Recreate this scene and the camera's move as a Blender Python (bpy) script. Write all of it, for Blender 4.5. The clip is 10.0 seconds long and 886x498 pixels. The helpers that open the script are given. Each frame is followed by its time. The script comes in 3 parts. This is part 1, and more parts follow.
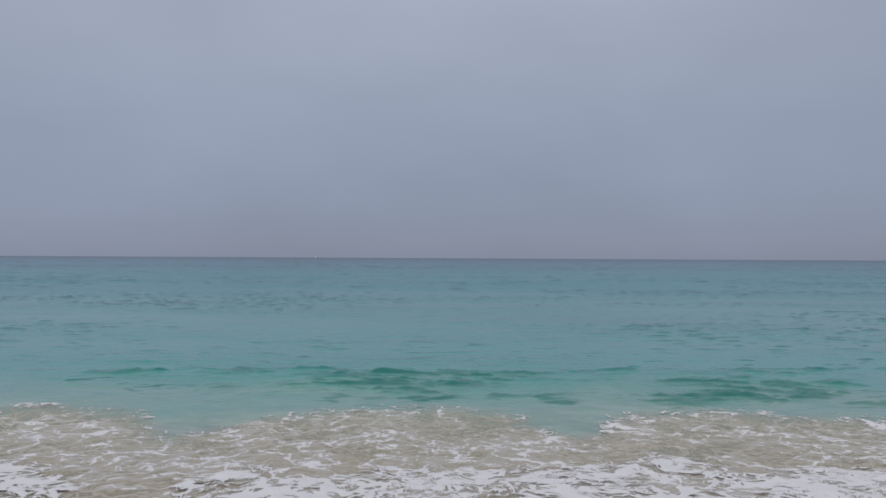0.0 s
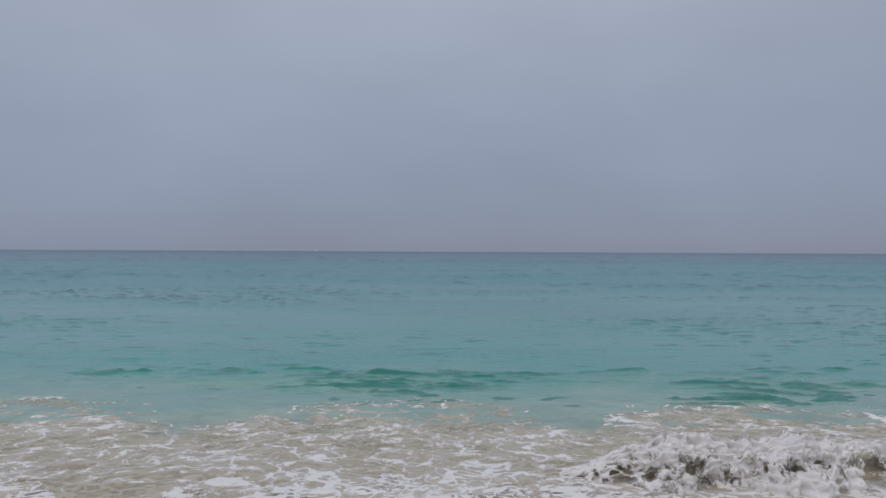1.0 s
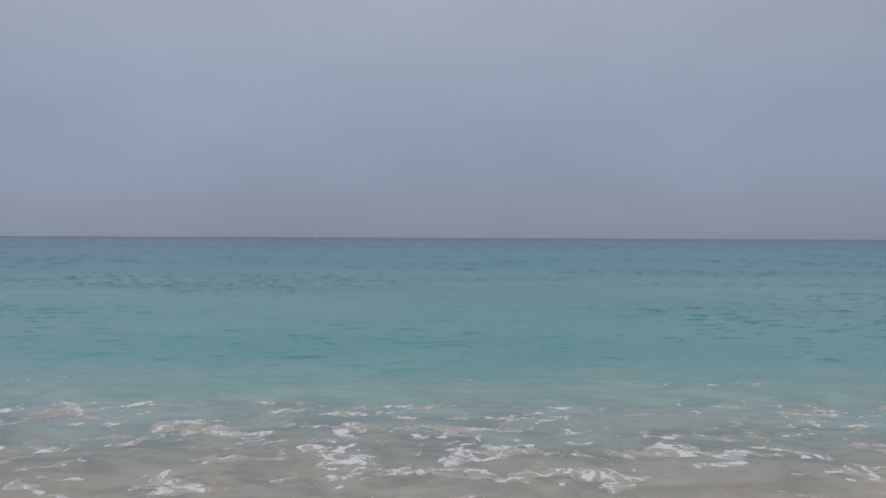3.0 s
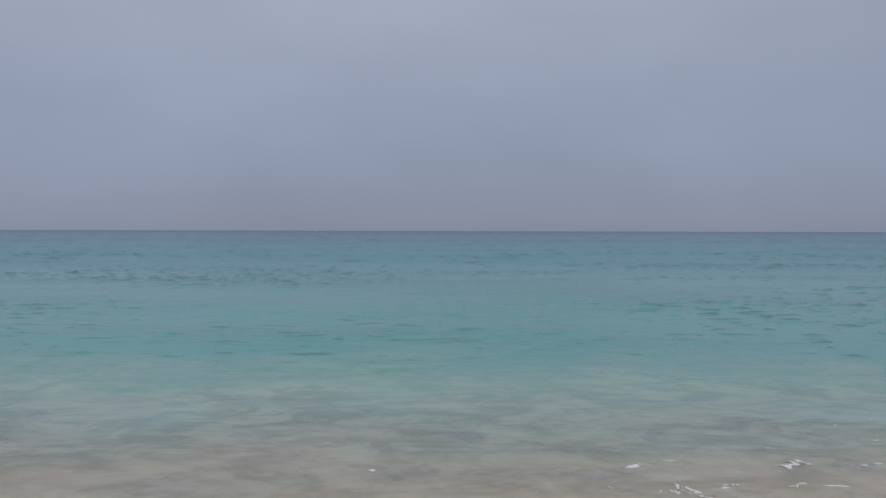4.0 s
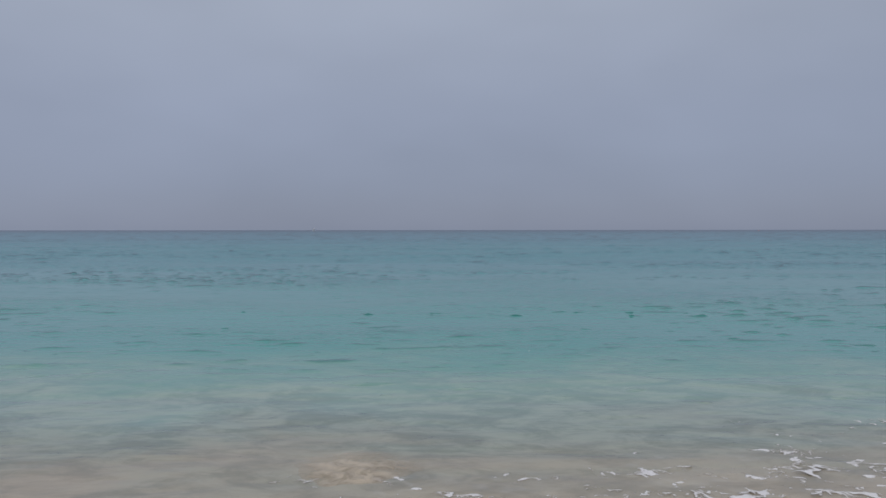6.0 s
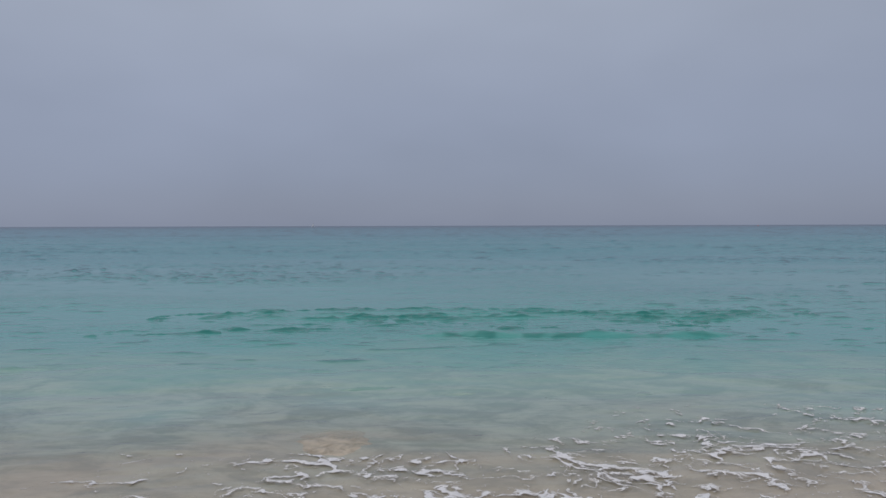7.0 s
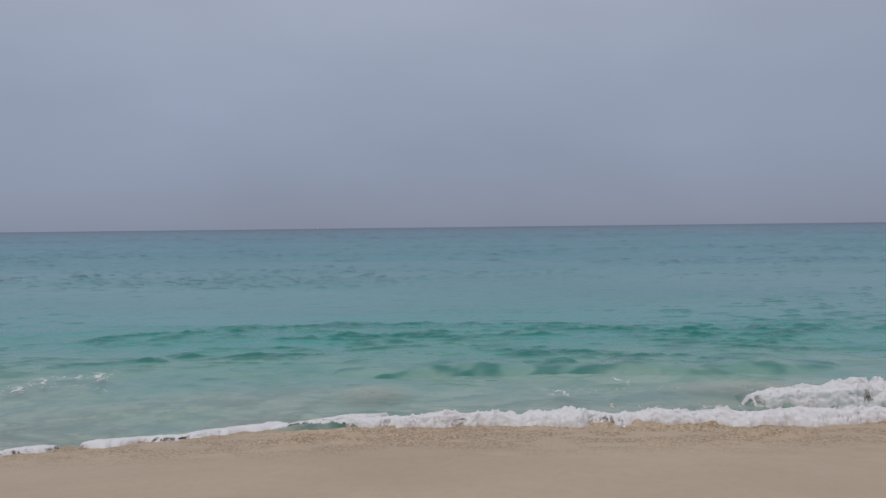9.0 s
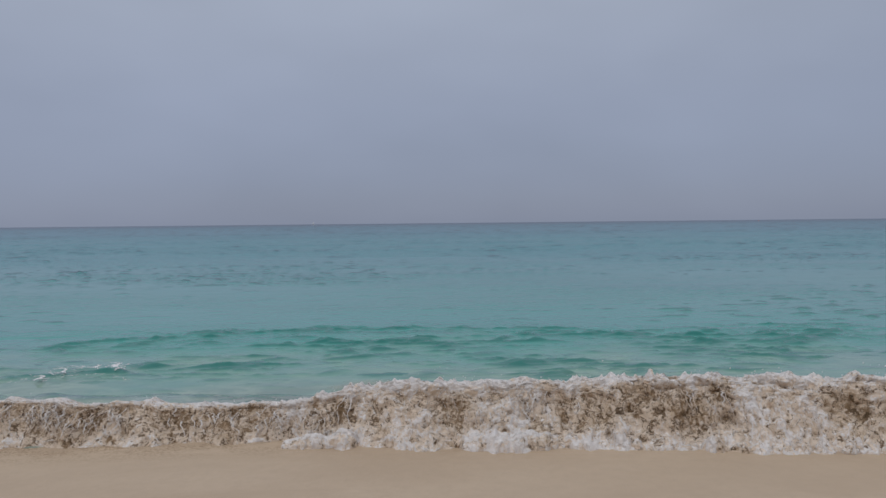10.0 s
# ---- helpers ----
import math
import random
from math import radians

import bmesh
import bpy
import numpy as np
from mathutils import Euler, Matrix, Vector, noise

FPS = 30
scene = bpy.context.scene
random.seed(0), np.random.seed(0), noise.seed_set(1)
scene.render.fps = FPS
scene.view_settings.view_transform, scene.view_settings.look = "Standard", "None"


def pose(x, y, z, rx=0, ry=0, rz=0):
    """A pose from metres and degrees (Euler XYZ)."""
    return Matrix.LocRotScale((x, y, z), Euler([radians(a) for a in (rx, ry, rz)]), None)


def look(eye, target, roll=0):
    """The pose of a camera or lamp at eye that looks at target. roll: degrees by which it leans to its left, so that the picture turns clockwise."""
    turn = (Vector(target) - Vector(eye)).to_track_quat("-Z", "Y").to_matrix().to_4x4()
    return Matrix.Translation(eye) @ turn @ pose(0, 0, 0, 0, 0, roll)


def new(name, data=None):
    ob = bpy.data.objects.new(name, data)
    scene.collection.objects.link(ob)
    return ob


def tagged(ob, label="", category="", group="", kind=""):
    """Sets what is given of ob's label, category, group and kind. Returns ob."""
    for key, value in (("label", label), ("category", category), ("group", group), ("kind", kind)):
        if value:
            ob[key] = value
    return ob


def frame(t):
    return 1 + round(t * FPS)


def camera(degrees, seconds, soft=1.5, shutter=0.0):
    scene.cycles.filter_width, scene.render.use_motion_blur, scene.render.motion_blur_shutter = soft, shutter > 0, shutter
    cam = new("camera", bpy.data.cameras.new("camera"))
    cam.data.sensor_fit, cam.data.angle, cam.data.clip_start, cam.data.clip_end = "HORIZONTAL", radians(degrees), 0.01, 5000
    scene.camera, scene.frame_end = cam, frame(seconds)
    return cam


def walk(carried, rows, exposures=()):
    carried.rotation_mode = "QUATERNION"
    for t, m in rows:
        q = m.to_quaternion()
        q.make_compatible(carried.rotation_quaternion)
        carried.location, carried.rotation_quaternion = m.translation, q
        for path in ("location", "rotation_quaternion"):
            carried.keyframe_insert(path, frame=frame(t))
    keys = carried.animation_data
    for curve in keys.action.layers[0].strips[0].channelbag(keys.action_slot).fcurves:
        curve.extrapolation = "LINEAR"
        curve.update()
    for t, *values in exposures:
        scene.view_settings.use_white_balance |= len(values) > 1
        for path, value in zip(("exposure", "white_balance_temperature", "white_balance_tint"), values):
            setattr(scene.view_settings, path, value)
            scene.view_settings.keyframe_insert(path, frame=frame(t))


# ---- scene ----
EYE = 2.15            # eye above still water; the shore runs along x, the sea lies towards +y
FOV = 64.0
FOCAL = 784 / math.tan(radians(FOV / 2))


def view(pitch, lean, turn):
    """Camera pose on the beach: degrees below level, lean to its left, turn to its left."""
    return pose(0, 0, EYE, 90, 0, turn) @ pose(0, 0, 0, -pitch) @ pose(0, 0, 0, 0, 0, lean)


cam = camera(FOV, 10.0, soft=1.5)
# seconds, horizon height at the two sides of the picture, drift of the bearing
HORIZON = (
    (0.0, 452.5, 461.0, 558), (0.5, 447.0, 455.0, 558), (1.0, 441.5, 449.0, 558), (1.5, 437.5, 445.5, 558),
    (2.0, 433.5, 440.5, 558), (2.5, 425.5, 433.0, 558), (4.0, 406.5, 410.5, 559), (4.5, 404.5, 409.5, 559),
    (5.0, 405.0, 409.0, 559), (5.5, 408.5, 410.5, 556), (7.0, 401.5, 397.0, 553), (7.5, 403.5, 398.0, 554),
    (8.0, 408.5, 398.5, 560), (8.5, 411.5, 395.5, 564), (9.0, 411.0, 393.0, 562), (9.5, 410.0, 393.0, 562),
    (10.0, 402.5, 386.5, 554))
rows = []
for t, left, right, bearing in HORIZON:
    mid = (left + right) / 2
    rows.append((t, view(math.degrees(math.atan((441 - mid) / FOCAL)),
                         math.degrees(math.atan((right - left) / 1548)),
                         math.degrees((bearing - 558) / FOCAL))))
walk(cam, rows)

# ---------------------------------------------------------------- light
world = bpy.data.worlds.new("overcast_sky")
scene.world = world
world.use_nodes = True
wt = world.node_tree
wt.nodes.clear()


def wnode(kind, **values):
    n = wt.nodes.new(kind)
    for key, value in values.items():
        n.inputs[key].default_value = value
    return n


coord = wnode("ShaderNodeTexCoord")
split = wnode("ShaderNodeSeparateXYZ")
wt.links.new(coord.outputs["Generated"], split.inputs[0])
ramp = wnode("ShaderNodeValToRGB")
ramp.color_ramp.elements[0].position = 0.0
ramp.color_ramp.elements[0].color = (0.218, 0.250, 0.338, 1)
ramp.color_ramp.elements[1].position = 1.0
ramp.color_ramp.elements[1].color = (0.66, 0.70, 0.78, 1)
for place, colour in ((0.06, (0.24, 0.275, 0.375, 1)), (0.16, (0.28, 0.318, 0.42, 1)), (0.32, (0.345, 0.385, 0.475, 1)),
                      (0.6, (0.53, 0.57, 0.65, 1))):
    ramp.color_ramp.elements.new(place).color = colour
wt.links.new(split.outputs["Z"], ramp.inputs[0])
stretch = wnode("ShaderNodeMapping")
stretch.inputs["Scale"].default_value = (1.6, 1.6, 3.6)
wt.links.new(coord.outputs["Generated"], stretch.inputs[0])
cloud = wnode("ShaderNodeTexNoise", Scale=1.4, Detail=3.0, Roughness=0.5)
wt.links.new(stretch.outputs[0], cloud.inputs["Vector"])
cloud_range = wnode("ShaderNodeMapRange")
for i, v in enumerate((0.3, 0.7, 0.93, 1.07)):
    cloud_range.inputs[i + 1].default_value = v
wt.links.new(cloud.outputs["Fac"], cloud_range.inputs[0])
side = wnode("ShaderNodeMapRange")      # the cloud bank is thicker over the sea to one side
for i, v in enumerate((-0.6, 0.6, 1.01, 0.945)):
    side.inputs[i + 1].default_value = v
wt.links.new(split.outputs["X"], side.inputs[0])
shade = wt.nodes.new("ShaderNodeMath")
shade.operation = "MULTIPLY"
wt.links.new(cloud_range.outputs[0], shade.inputs[0])
wt.links.new(side.outputs[0], shade.inputs[1])
grey = wt.nodes.new("ShaderNodeVectorMath")
grey.operation = "SCALE"
wt.links.new(ramp.outputs[0], grey.inputs[0])
wt.links.new(shade.outputs[0], grey.inputs["Scale"])
clouds = wnode("ShaderNodeBackground", Strength=1.0)
wt.links.new(grey.outputs[0], clouds.inputs[0])
clear = wnode("ShaderNodeTexSky")
clear.sky_type = "NISHITA"
clear.sun_disc = False
clear.sun_elevation, clear.sun_rotation = radians(52), radians(200)
blue = wnode("ShaderNodeBackground", Strength=0.006)
wt.links.new(clear.outputs[0], blue.inputs[0])
both = wnode("ShaderNodeAddShader")
wt.links.new(clouds.outputs[0], both.inputs[0])
wt.links.new(blue.outputs[0], both.inputs[1])
out = wnode("ShaderNodeOutputWorld")
wt.links.new(both.outputs[0], out.inputs[0])

sun = new("sun", bpy.data.lights.new("sun", "SUN"))
sun.data.energy, sun.data.angle, sun.data.color = 0.7, radians(40), (1.0, 0.96, 0.9)
sun.matrix_world = look((-8, -14, 22), (0, 6, 0))
scene.view_settings.exposure = 0.0


# ---------------------------------------------------------------- noise on grids
def lattice(ix, iy, seed):
    h = (ix.astype(np.int64) * 374761393 + iy.astype(np.int64) * 668265263 + seed * 982451653) & 0xFFFFFFFF
    h = ((h ^ (h >> 13)) * 1274126177) & 0xFFFFFFFF
    h = ((h ^ (h >> 16)) * 2246822519) & 0xFFFFFFFF
    return ((h ^ (h >> 15)) & 0xFFFFFF) / float(0xFFFFFF)


def grain(x, y, seed=0):
    """Gradient noise in about -1 to 1."""
    ix, iy = np.floor(x), np.floor(y)
    fx, fy = x - ix, y - iy
    u, v = fx * fx * fx * (fx * (fx * 6 - 15) + 10), fy * fy * fy * (fy * (fy * 6 - 15) + 10)

    def corner(dx, dy):
        a = lattice(ix + dx, iy + dy, seed) * 2 * np.pi
        return np.cos(a) * (fx - dx) + np.sin(a) * (fy - dy)
    low = corner(0, 0) * (1 - u) + corner(1, 0) * u
    high = corner(0, 1) * (1 - u) + corner(1, 1) * u
    return (low * (1 - v) + high * v) * 1.5


def layers(x, y, count, seed=0, fall=0.5):
    total, size, norm = 0, 1.0, 0
    for i in range(count):
        total = total + size * grain(x * 2 ** i + 17.3 * i, y * 2 ** i - 9.1 * i, seed + i)
        norm += size
        size *= fall
    return total / norm


def cells(x, y, seed=0):
    """Distance to the border between the two nearest cells: 0 on the border."""
    ix, iy = np.floor(x), np.floor(y)
    best = np.full(x.shape, 9.0)
    second = np.full(x.shape, 9.0)
    for dx in (-1, 0, 1):
        for dy in (-1, 0, 1):
            px = ix + dx + lattice(ix + dx, iy + dy, seed)
            py = iy + dy + lattice(ix + dx, iy + dy, seed + 51)
            d = np.hypot(px - x, py - y)
            second = np.minimum(second, np.maximum(best, d))
            best = np.minimum(best, d)
    return second - best


def blobs(x, y, seed=0):
    """Round lumps: 1 at the middle of a cell, falling to 0."""
    ix, iy = np.floor(x), np.floor(y)
    best = np.full(x.shape, 9.0)
    for dx in (-1, 0, 1):
        for dy in (-1, 0, 1):
            px = ix + dx + lattice(ix + dx, iy + dy, seed)
            py = iy + dy + lattice(ix + dx, iy + dy, seed + 51)
            best = np.minimum(best, np.hypot(px - x, py - y))
    return np.sqrt(np.clip(1 - best * best, 0, 1))


def smooth(a, b, x):
    s = np.clip((x - a) / (b - a), 0, 1)
    return s * s * (3 - 2 * s)


def sheet(name, X, Y, Z, material, parent=None, keep=None, extra=None):
    """A grid mesh from three equal arrays; keep: faces to keep, by their corners; extra: named values for each corner."""
    rows_n, cols_n = X.shape
    index = np.arange(rows_n * cols_n).reshape(rows_n, cols_n)
    quads = np.stack((index[:-1, :-1], index[:-1, 1:], index[1:, 1:], index[1:, :-1]), -1).reshape(-1, 4)
    co = np.stack((X, Y, Z), -1).reshape(-1, 3)
    values = {k: np.asarray(v).reshape(-1) for k, v in (extra or {}).items()}
    if keep is not None:
        flag = keep.reshape(-1)
        quads = quads[flag[quads].any(axis=1)]
        used = np.unique(quads)
        order = np.zeros(len(co), dtype=np.int64)
        order[used] = np.arange(len(used))
        quads, co = order[quads], co[used]
        values = {k: v[used] for k, v in values.items()}
    mesh = bpy.data.meshes.new(name)
    mesh.vertices.add(len(co))
    mesh.vertices.foreach_set("co", co.astype(np.float32).ravel())
    mesh.loops.add(len(quads) * 4)
    mesh.loops.foreach_set("vertex_index", quads.astype(np.int32).ravel())
    mesh.polygons.add(len(quads))
    mesh.polygons.foreach_set("loop_start", np.arange(0, len(quads) * 4, 4, dtype=np.int32))
    mesh.polygons.foreach_set("use_smooth", np.ones(len(quads), dtype=bool))
    mesh.update(calc_edges=True)
    for key, v in values.items():
        mesh.attributes.new(key, "FLOAT", "POINT").data.foreach_set("value", v.astype(np.float32))
    mesh.materials.append(material)
    ob = new(name, mesh)
    ob.parent = parent
    return ob


# ---------------------------------------------------------------- materials
class Nodes:
    def __init__(self, name):
        self.mat = bpy.data.materials.new(name)
        self.mat.use_nodes = True
        self.tree = self.mat.node_tree
        self.tree.nodes.clear()
        self.out = self.add("ShaderNodeOutputMaterial")

    def add(self, kind, **values):
        n = self.tree.nodes.new(kind)
        for key, value in values.items():
            self.put(n.inputs[key.replace("_", " ")], value)
        return n

    def put(self, socket, value):
        if isinstance(value, bpy.types.NodeSocket):
            self.tree.links.new(value, socket)
        else:
            socket.default_value = value

    def scaled(self, source, scale):
        m = self.add("ShaderNodeMapping")
        self.put(m.inputs[0], source)
        m.inputs["Scale"].default_value = scale
        return m.outputs[0]

    def noise(self, source, scale, detail=3.0, rough=0.55, warp=0.0):
        n = self.add("ShaderNodeTexNoise", Scale=scale, Detail=detail, Roughness=rough, Distortion=warp)
        self.put(n.inputs["Vector"], source)
        return n.outputs["Fac"]

    def span(self, value, a, b, c=0.0, d=1.0, soft=True):
        n = self.add("ShaderNodeMapRange")
        n.interpolation_type = "SMOOTHSTEP" if soft else "LINEAR"
        for i, v in enumerate((value, a, b, c, d)):
            self.put(n.inputs[i], v)
        return n.outputs[0]

    def math(self, kind, a, b=0.0):
        n = self.add("ShaderNodeMath")
        n.operation = kind
        self.put(n.inputs[0], a)
        self.put(n.inputs[1], b)
        return n.outputs[0]

    def mix(self, fac, a, b):
        n = self.add("ShaderNodeMix")
        n.data_type = "RGBA"
        self.put(n.inputs[0], fac)
        for socket, v in ((n.inputs[6], a), (n.inputs[7], b)):
            self.put(socket, (*v, 1) if isinstance(v, tuple) else v)
        return n.outputs[2]

    def bump(self, height, strength, distance, normal=None):
        n = self.add("ShaderNodeBump", Strength=strength, Distance=distance)
        self.put(n.inputs["Height"], height)
        if normal is not None:
            self.put(n.inputs["Normal"], normal)
        return n.outputs[0]

    def surface(self, colour, rough, normal=None, ior=1.45, alpha=None, specular=None):
        n = self.add("ShaderNodeBsdfPrincipled", Roughness=rough, IOR=ior)
        self.put(n.inputs["Base Color"], (*colour, 1) if isinstance(colour, tuple) else colour)
        if normal is not None:
            self.put(n.inputs["Normal"], normal)
        if alpha is not None:
            self.put(n.inputs["Alpha"], alpha)
        if specular is not None:
            self.put(n.inputs["Specular IOR Level"], specular)
        self.put(self.out.inputs[0], n.outputs[0])
        return self.mat


def sea_material():
    """Sea water: stirred sand at the edge, turquoise over the sand bed; far out, mirrored sky painted in as blue-grey.
    """
    m = Nodes("sea_water")
    geo = m.add("ShaderNodeNewGeometry").outputs["Position"]
    local = m.add("ShaderNodeTexCoord").outputs["Object"]
    parts = m.add("ShaderNodeSeparateXYZ")
    m.put(parts.inputs[0], geo)
    y = parts.outputs["Y"]
    patch = m.noise(m.scaled(geo, (0.22, 0.40, 0.0)), 1.0, 4.0, 0.6, 0.8)
    offset = m.math("MULTIPLY", m.math("SUBTRACT", patch, 0.5), 6.0)
    shore = m.math("ADD", y, offset)
    turn = m.add("ShaderNodeMapping")                    # streaks of stirred sand, drawn out along the shore
    m.put(turn.inputs[0], local)
    turn.inputs["Rotation"].default_value = (0, 0, radians(22))
    turn.inputs["Scale"].default_value = (1.0, 1.55, 0.0)
    streak = m.noise(turn.outputs[0], 1.0, 6.0, 0.62, 0.9)
    wisp = m.noise(turn.outputs[0], 3.4, 5.0, 0.65, 1.3)
    both_streaks = m.math("ADD", m.math("MULTIPLY", streak, 0.72), m.math("MULTIPLY", wisp, 0.28))
    murk = m.mix(m.span(both_streaks, 0.40, 0.59), (0.275, 0.30, 0.245), (0.445, 0.475, 0.385))
    tan = m.mix(m.span(both_streaks, 0.36, 0.62), (0.41, 0.365, 0.285), (0.58, 0.505, 0.395))
    stirred = m.mix(m.span(shore, 4.6, 7.3), tan, murk)
    pale = m.mix(m.span(both_streaks, 0.36, 0.64), (0.185, 0.325, 0.275), (0.285, 0.40, 0.325))
    c = m.mix(m.span(shore, 6.0, 10.6), stirred, pale)
    c = m.mix(m.span(shore, 9.0, 14.0), c, (0.074, 0.315, 0.278))
    c = m.mix(m.span(shore, 14.0, 48.0), c, (0.104, 0.288, 0.312))
    # far out the mirrored sky is put into the colour, darkest at the horizon
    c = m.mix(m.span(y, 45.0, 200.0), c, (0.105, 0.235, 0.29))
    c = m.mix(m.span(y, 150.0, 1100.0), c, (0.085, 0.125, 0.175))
    far = m.noise(m.scaled(geo, (0.02, 0.06, 0.0)), 1.0, 3.0)
    c = m.mix(m.span(far, 0.50, 0.72, 0.0, 0.4), c, (0.085, 0.19, 0.24))
    deep = m.add("ShaderNodeAttribute")       # steep crests painted darker green, for the sky their faces fail to mirror
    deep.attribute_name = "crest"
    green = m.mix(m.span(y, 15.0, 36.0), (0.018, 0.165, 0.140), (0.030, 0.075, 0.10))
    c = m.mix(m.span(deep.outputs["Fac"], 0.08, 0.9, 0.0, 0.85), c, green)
    # ruffled by the wind in patches, glassy between them
    gust = m.span(m.noise(m.scaled(geo, (0.05, 0.13, 0.0)), 1.0, 3.0), 0.40, 0.62, 0.12, 1.0)
    gust = m.math("MULTIPLY", gust, m.span(y, 8.0, 15.0, 0.12, 1.0))
    fine = m.noise(m.scaled(local, (2.6, 7.5, 3.0)), 1.0, 3.0, 0.55, 0.5)
    broad = m.noise(m.scaled(local, (0.75, 2.6, 1.0)), 1.0, 4.0, 0.6, 0.6)
    n = m.bump(m.math("MULTIPLY", broad, gust), 0.5, 0.10)
    n = m.bump(m.math("MULTIPLY", fine, gust), 0.4, 0.03, n)
    clear = m.span(shore, 5.5, 9.5, 0.7, 1.0)
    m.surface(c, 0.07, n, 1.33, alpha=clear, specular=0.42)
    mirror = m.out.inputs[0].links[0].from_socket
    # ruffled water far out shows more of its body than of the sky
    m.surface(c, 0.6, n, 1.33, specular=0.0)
    body = m.out.inputs[0].links[0].from_socket
    blend = m.add("ShaderNodeMixShader")
    m.put(blend.inputs[0], m.span(y, 9.0, 60.0, 0.0, 0.46))
    m.put(blend.inputs[1], mirror)
    m.put(blend.inputs[2], body)
    m.put(m.out.inputs[0], blend.outputs[0])
    return m.mat


def foam_material(name, white, cream, tan):
    """Sea foam: bubbly white where it lies thick, drawn out into fine threads over a sandy film where it thins."""
    m = Nodes(name)
    local = m.add("ShaderNodeTexCoord").outputs["Object"]
    lace = m.add("ShaderNodeAttribute")
    lace.attribute_name = "lace"
    film = m.add("ShaderNodeAttribute")
    film.attribute_name = "film"

    def warped(source, scale, amount, detail):
        swirl = m.add("ShaderNodeTexNoise", Scale=scale, Detail=detail, Roughness=0.55)
        m.put(swirl.inputs["Vector"], local)
        shift = m.add("ShaderNodeVectorMath")
        shift.operation = "MULTIPLY_ADD"
        m.put(shift.inputs[0], swirl.outputs["Color"])
        shift.inputs[1].default_value = (amount, amount, amount)
        m.put(shift.inputs[2], source)
        return shift.outputs[0]
    bent = warped(warped(local, 0.9, 1.3, 3.0), 5.0, 0.20, 2.0)

    def threads(scale, width):
        n = m.noise(bent, scale, 2.0, 0.5)
        return m.span(m.math("ABSOLUTE", m.math("SUBTRACT", n, 0.5)), 0.0, width, 1.0, 0.0)
    net = m.math("MULTIPLY", threads(1.3, 0.040), 0.52)
    for scale, width, share in ((3.0, 0.050, 0.42), (7.5, 0.07, 0.24), (20.0, 0.10, 0.10)):
        net = m.math("ADD", net, m.math("MULTIPLY", threads(scale, width), share))
    bubbles = m.noise(local, 60.0, 3.0, 0.65, 0.4)
    cloud = m.noise(bent, 1.1, 4.0, 0.55)
    density = m.math("ADD", lace.outputs["Fac"], net)
    density = m.math("ADD", density, m.math("MULTIPLY", m.math("SUBTRACT", bubbles, 0.5), 0.22))
    density = m.math("ADD", density, m.math("MULTIPLY", m.math("SUBTRACT", cloud, 0.5), 1.1))
    thick = m.span(density, 0.52, 0.98)
    c = m.mix(m.span(density, 0.15, 0.62), tan, cream)
    c = m.mix(thick, c, white)
    murky = m.math("MULTIPLY", film.outputs["Fac"], m.span(density, -0.35, 0.5, 0.30, 0.88))
    alpha = m.math("MAXIMUM", thick, murky)
    n = m.bump(m.math("ADD", bubbles, m.math("MULTIPLY", thick, 0.8)), 0.6, 0.025)
    return m.surface(c, 0.5, n, 1.33, alpha=alpha, specular=0.35)


def sand_material():
    m = Nodes("wet_sand")
    geo = m.add("ShaderNodeNewGeometry").outputs["Position"]
    parts = m.add("ShaderNodeSeparateXYZ")
    m.put(parts.inputs[0], geo)
    broad = m.noise(m.scaled(geo, (0.35, 0.9, 1.0)), 1.0, 4.0, 0.6, 0.5)
    mottle = m.noise(geo, 9.0, 4.0, 0.6)
    grainy = m.noise(geo, 210.0, 2.0, 0.6)
    c = m.mix(m.span(broad, 0.3, 0.7), (0.50, 0.375, 0.262), (0.555, 0.425, 0.302))
    c = m.mix(m.span(mottle, 0.35, 0.75, 0.0, 0.25), c, (0.42, 0.315, 0.22))
    c = m.mix(m.span(grainy, 0.55, 0.8, 0.0, 0.3), c, (0.30, 0.22, 0.15))
    # coarse shell sand where the small waves turn over
    strip = m.math("MULTIPLY", m.span(parts.outputs["Y"], 6.1, 7.1), m.span(parts.outputs["Y"], 8.4, 7.9))
    shells = m.noise(geo, 34.0, 3.0, 0.7, 0.5)
    coarse = m.math("MULTIPLY", strip, m.span(m.noise(m.scaled(geo, (1.3, 3.0, 1.0)), 1.0, 4.0, 0.65), 0.40, 0.52))
    c = m.mix(m.math("MULTIPLY", coarse, m.span(shells, 0.45, 0.59, 0.0, 0.75)), c, (0.22, 0.13, 0.065))
    c = m.mix(m.math("MULTIPLY", coarse, m.span(shells, 0.48, 0.36, 0.0, 0.4)), c, (0.60, 0.46, 0.31))
    n = m.bump(grainy, 0.35, 0.004)
    n = m.bump(mottle, 0.3, 0.02, n)
    return m.surface(c, 0.55, n, 1.33, specular=0.3)


def plain(name, colour, rough=0.5):
    m = Nodes(name)
    local = m.add("ShaderNodeTexCoord").outputs["Object"]
    dirt = m.noise(local, 1.5, 4.0)
    return m.surface(m.mix(m.span(dirt, 0.4, 0.8, 0.0, 0.4), colour, tuple(v * 0.7 for v in colour)), rough)


SEA = sea_material()
FOAM = foam_material("sea_foam", (0.84, 0.80, 0.79), (0.71, 0.63, 0.53), (0.61, 0.52, 0.395))
SAND = sand_material()


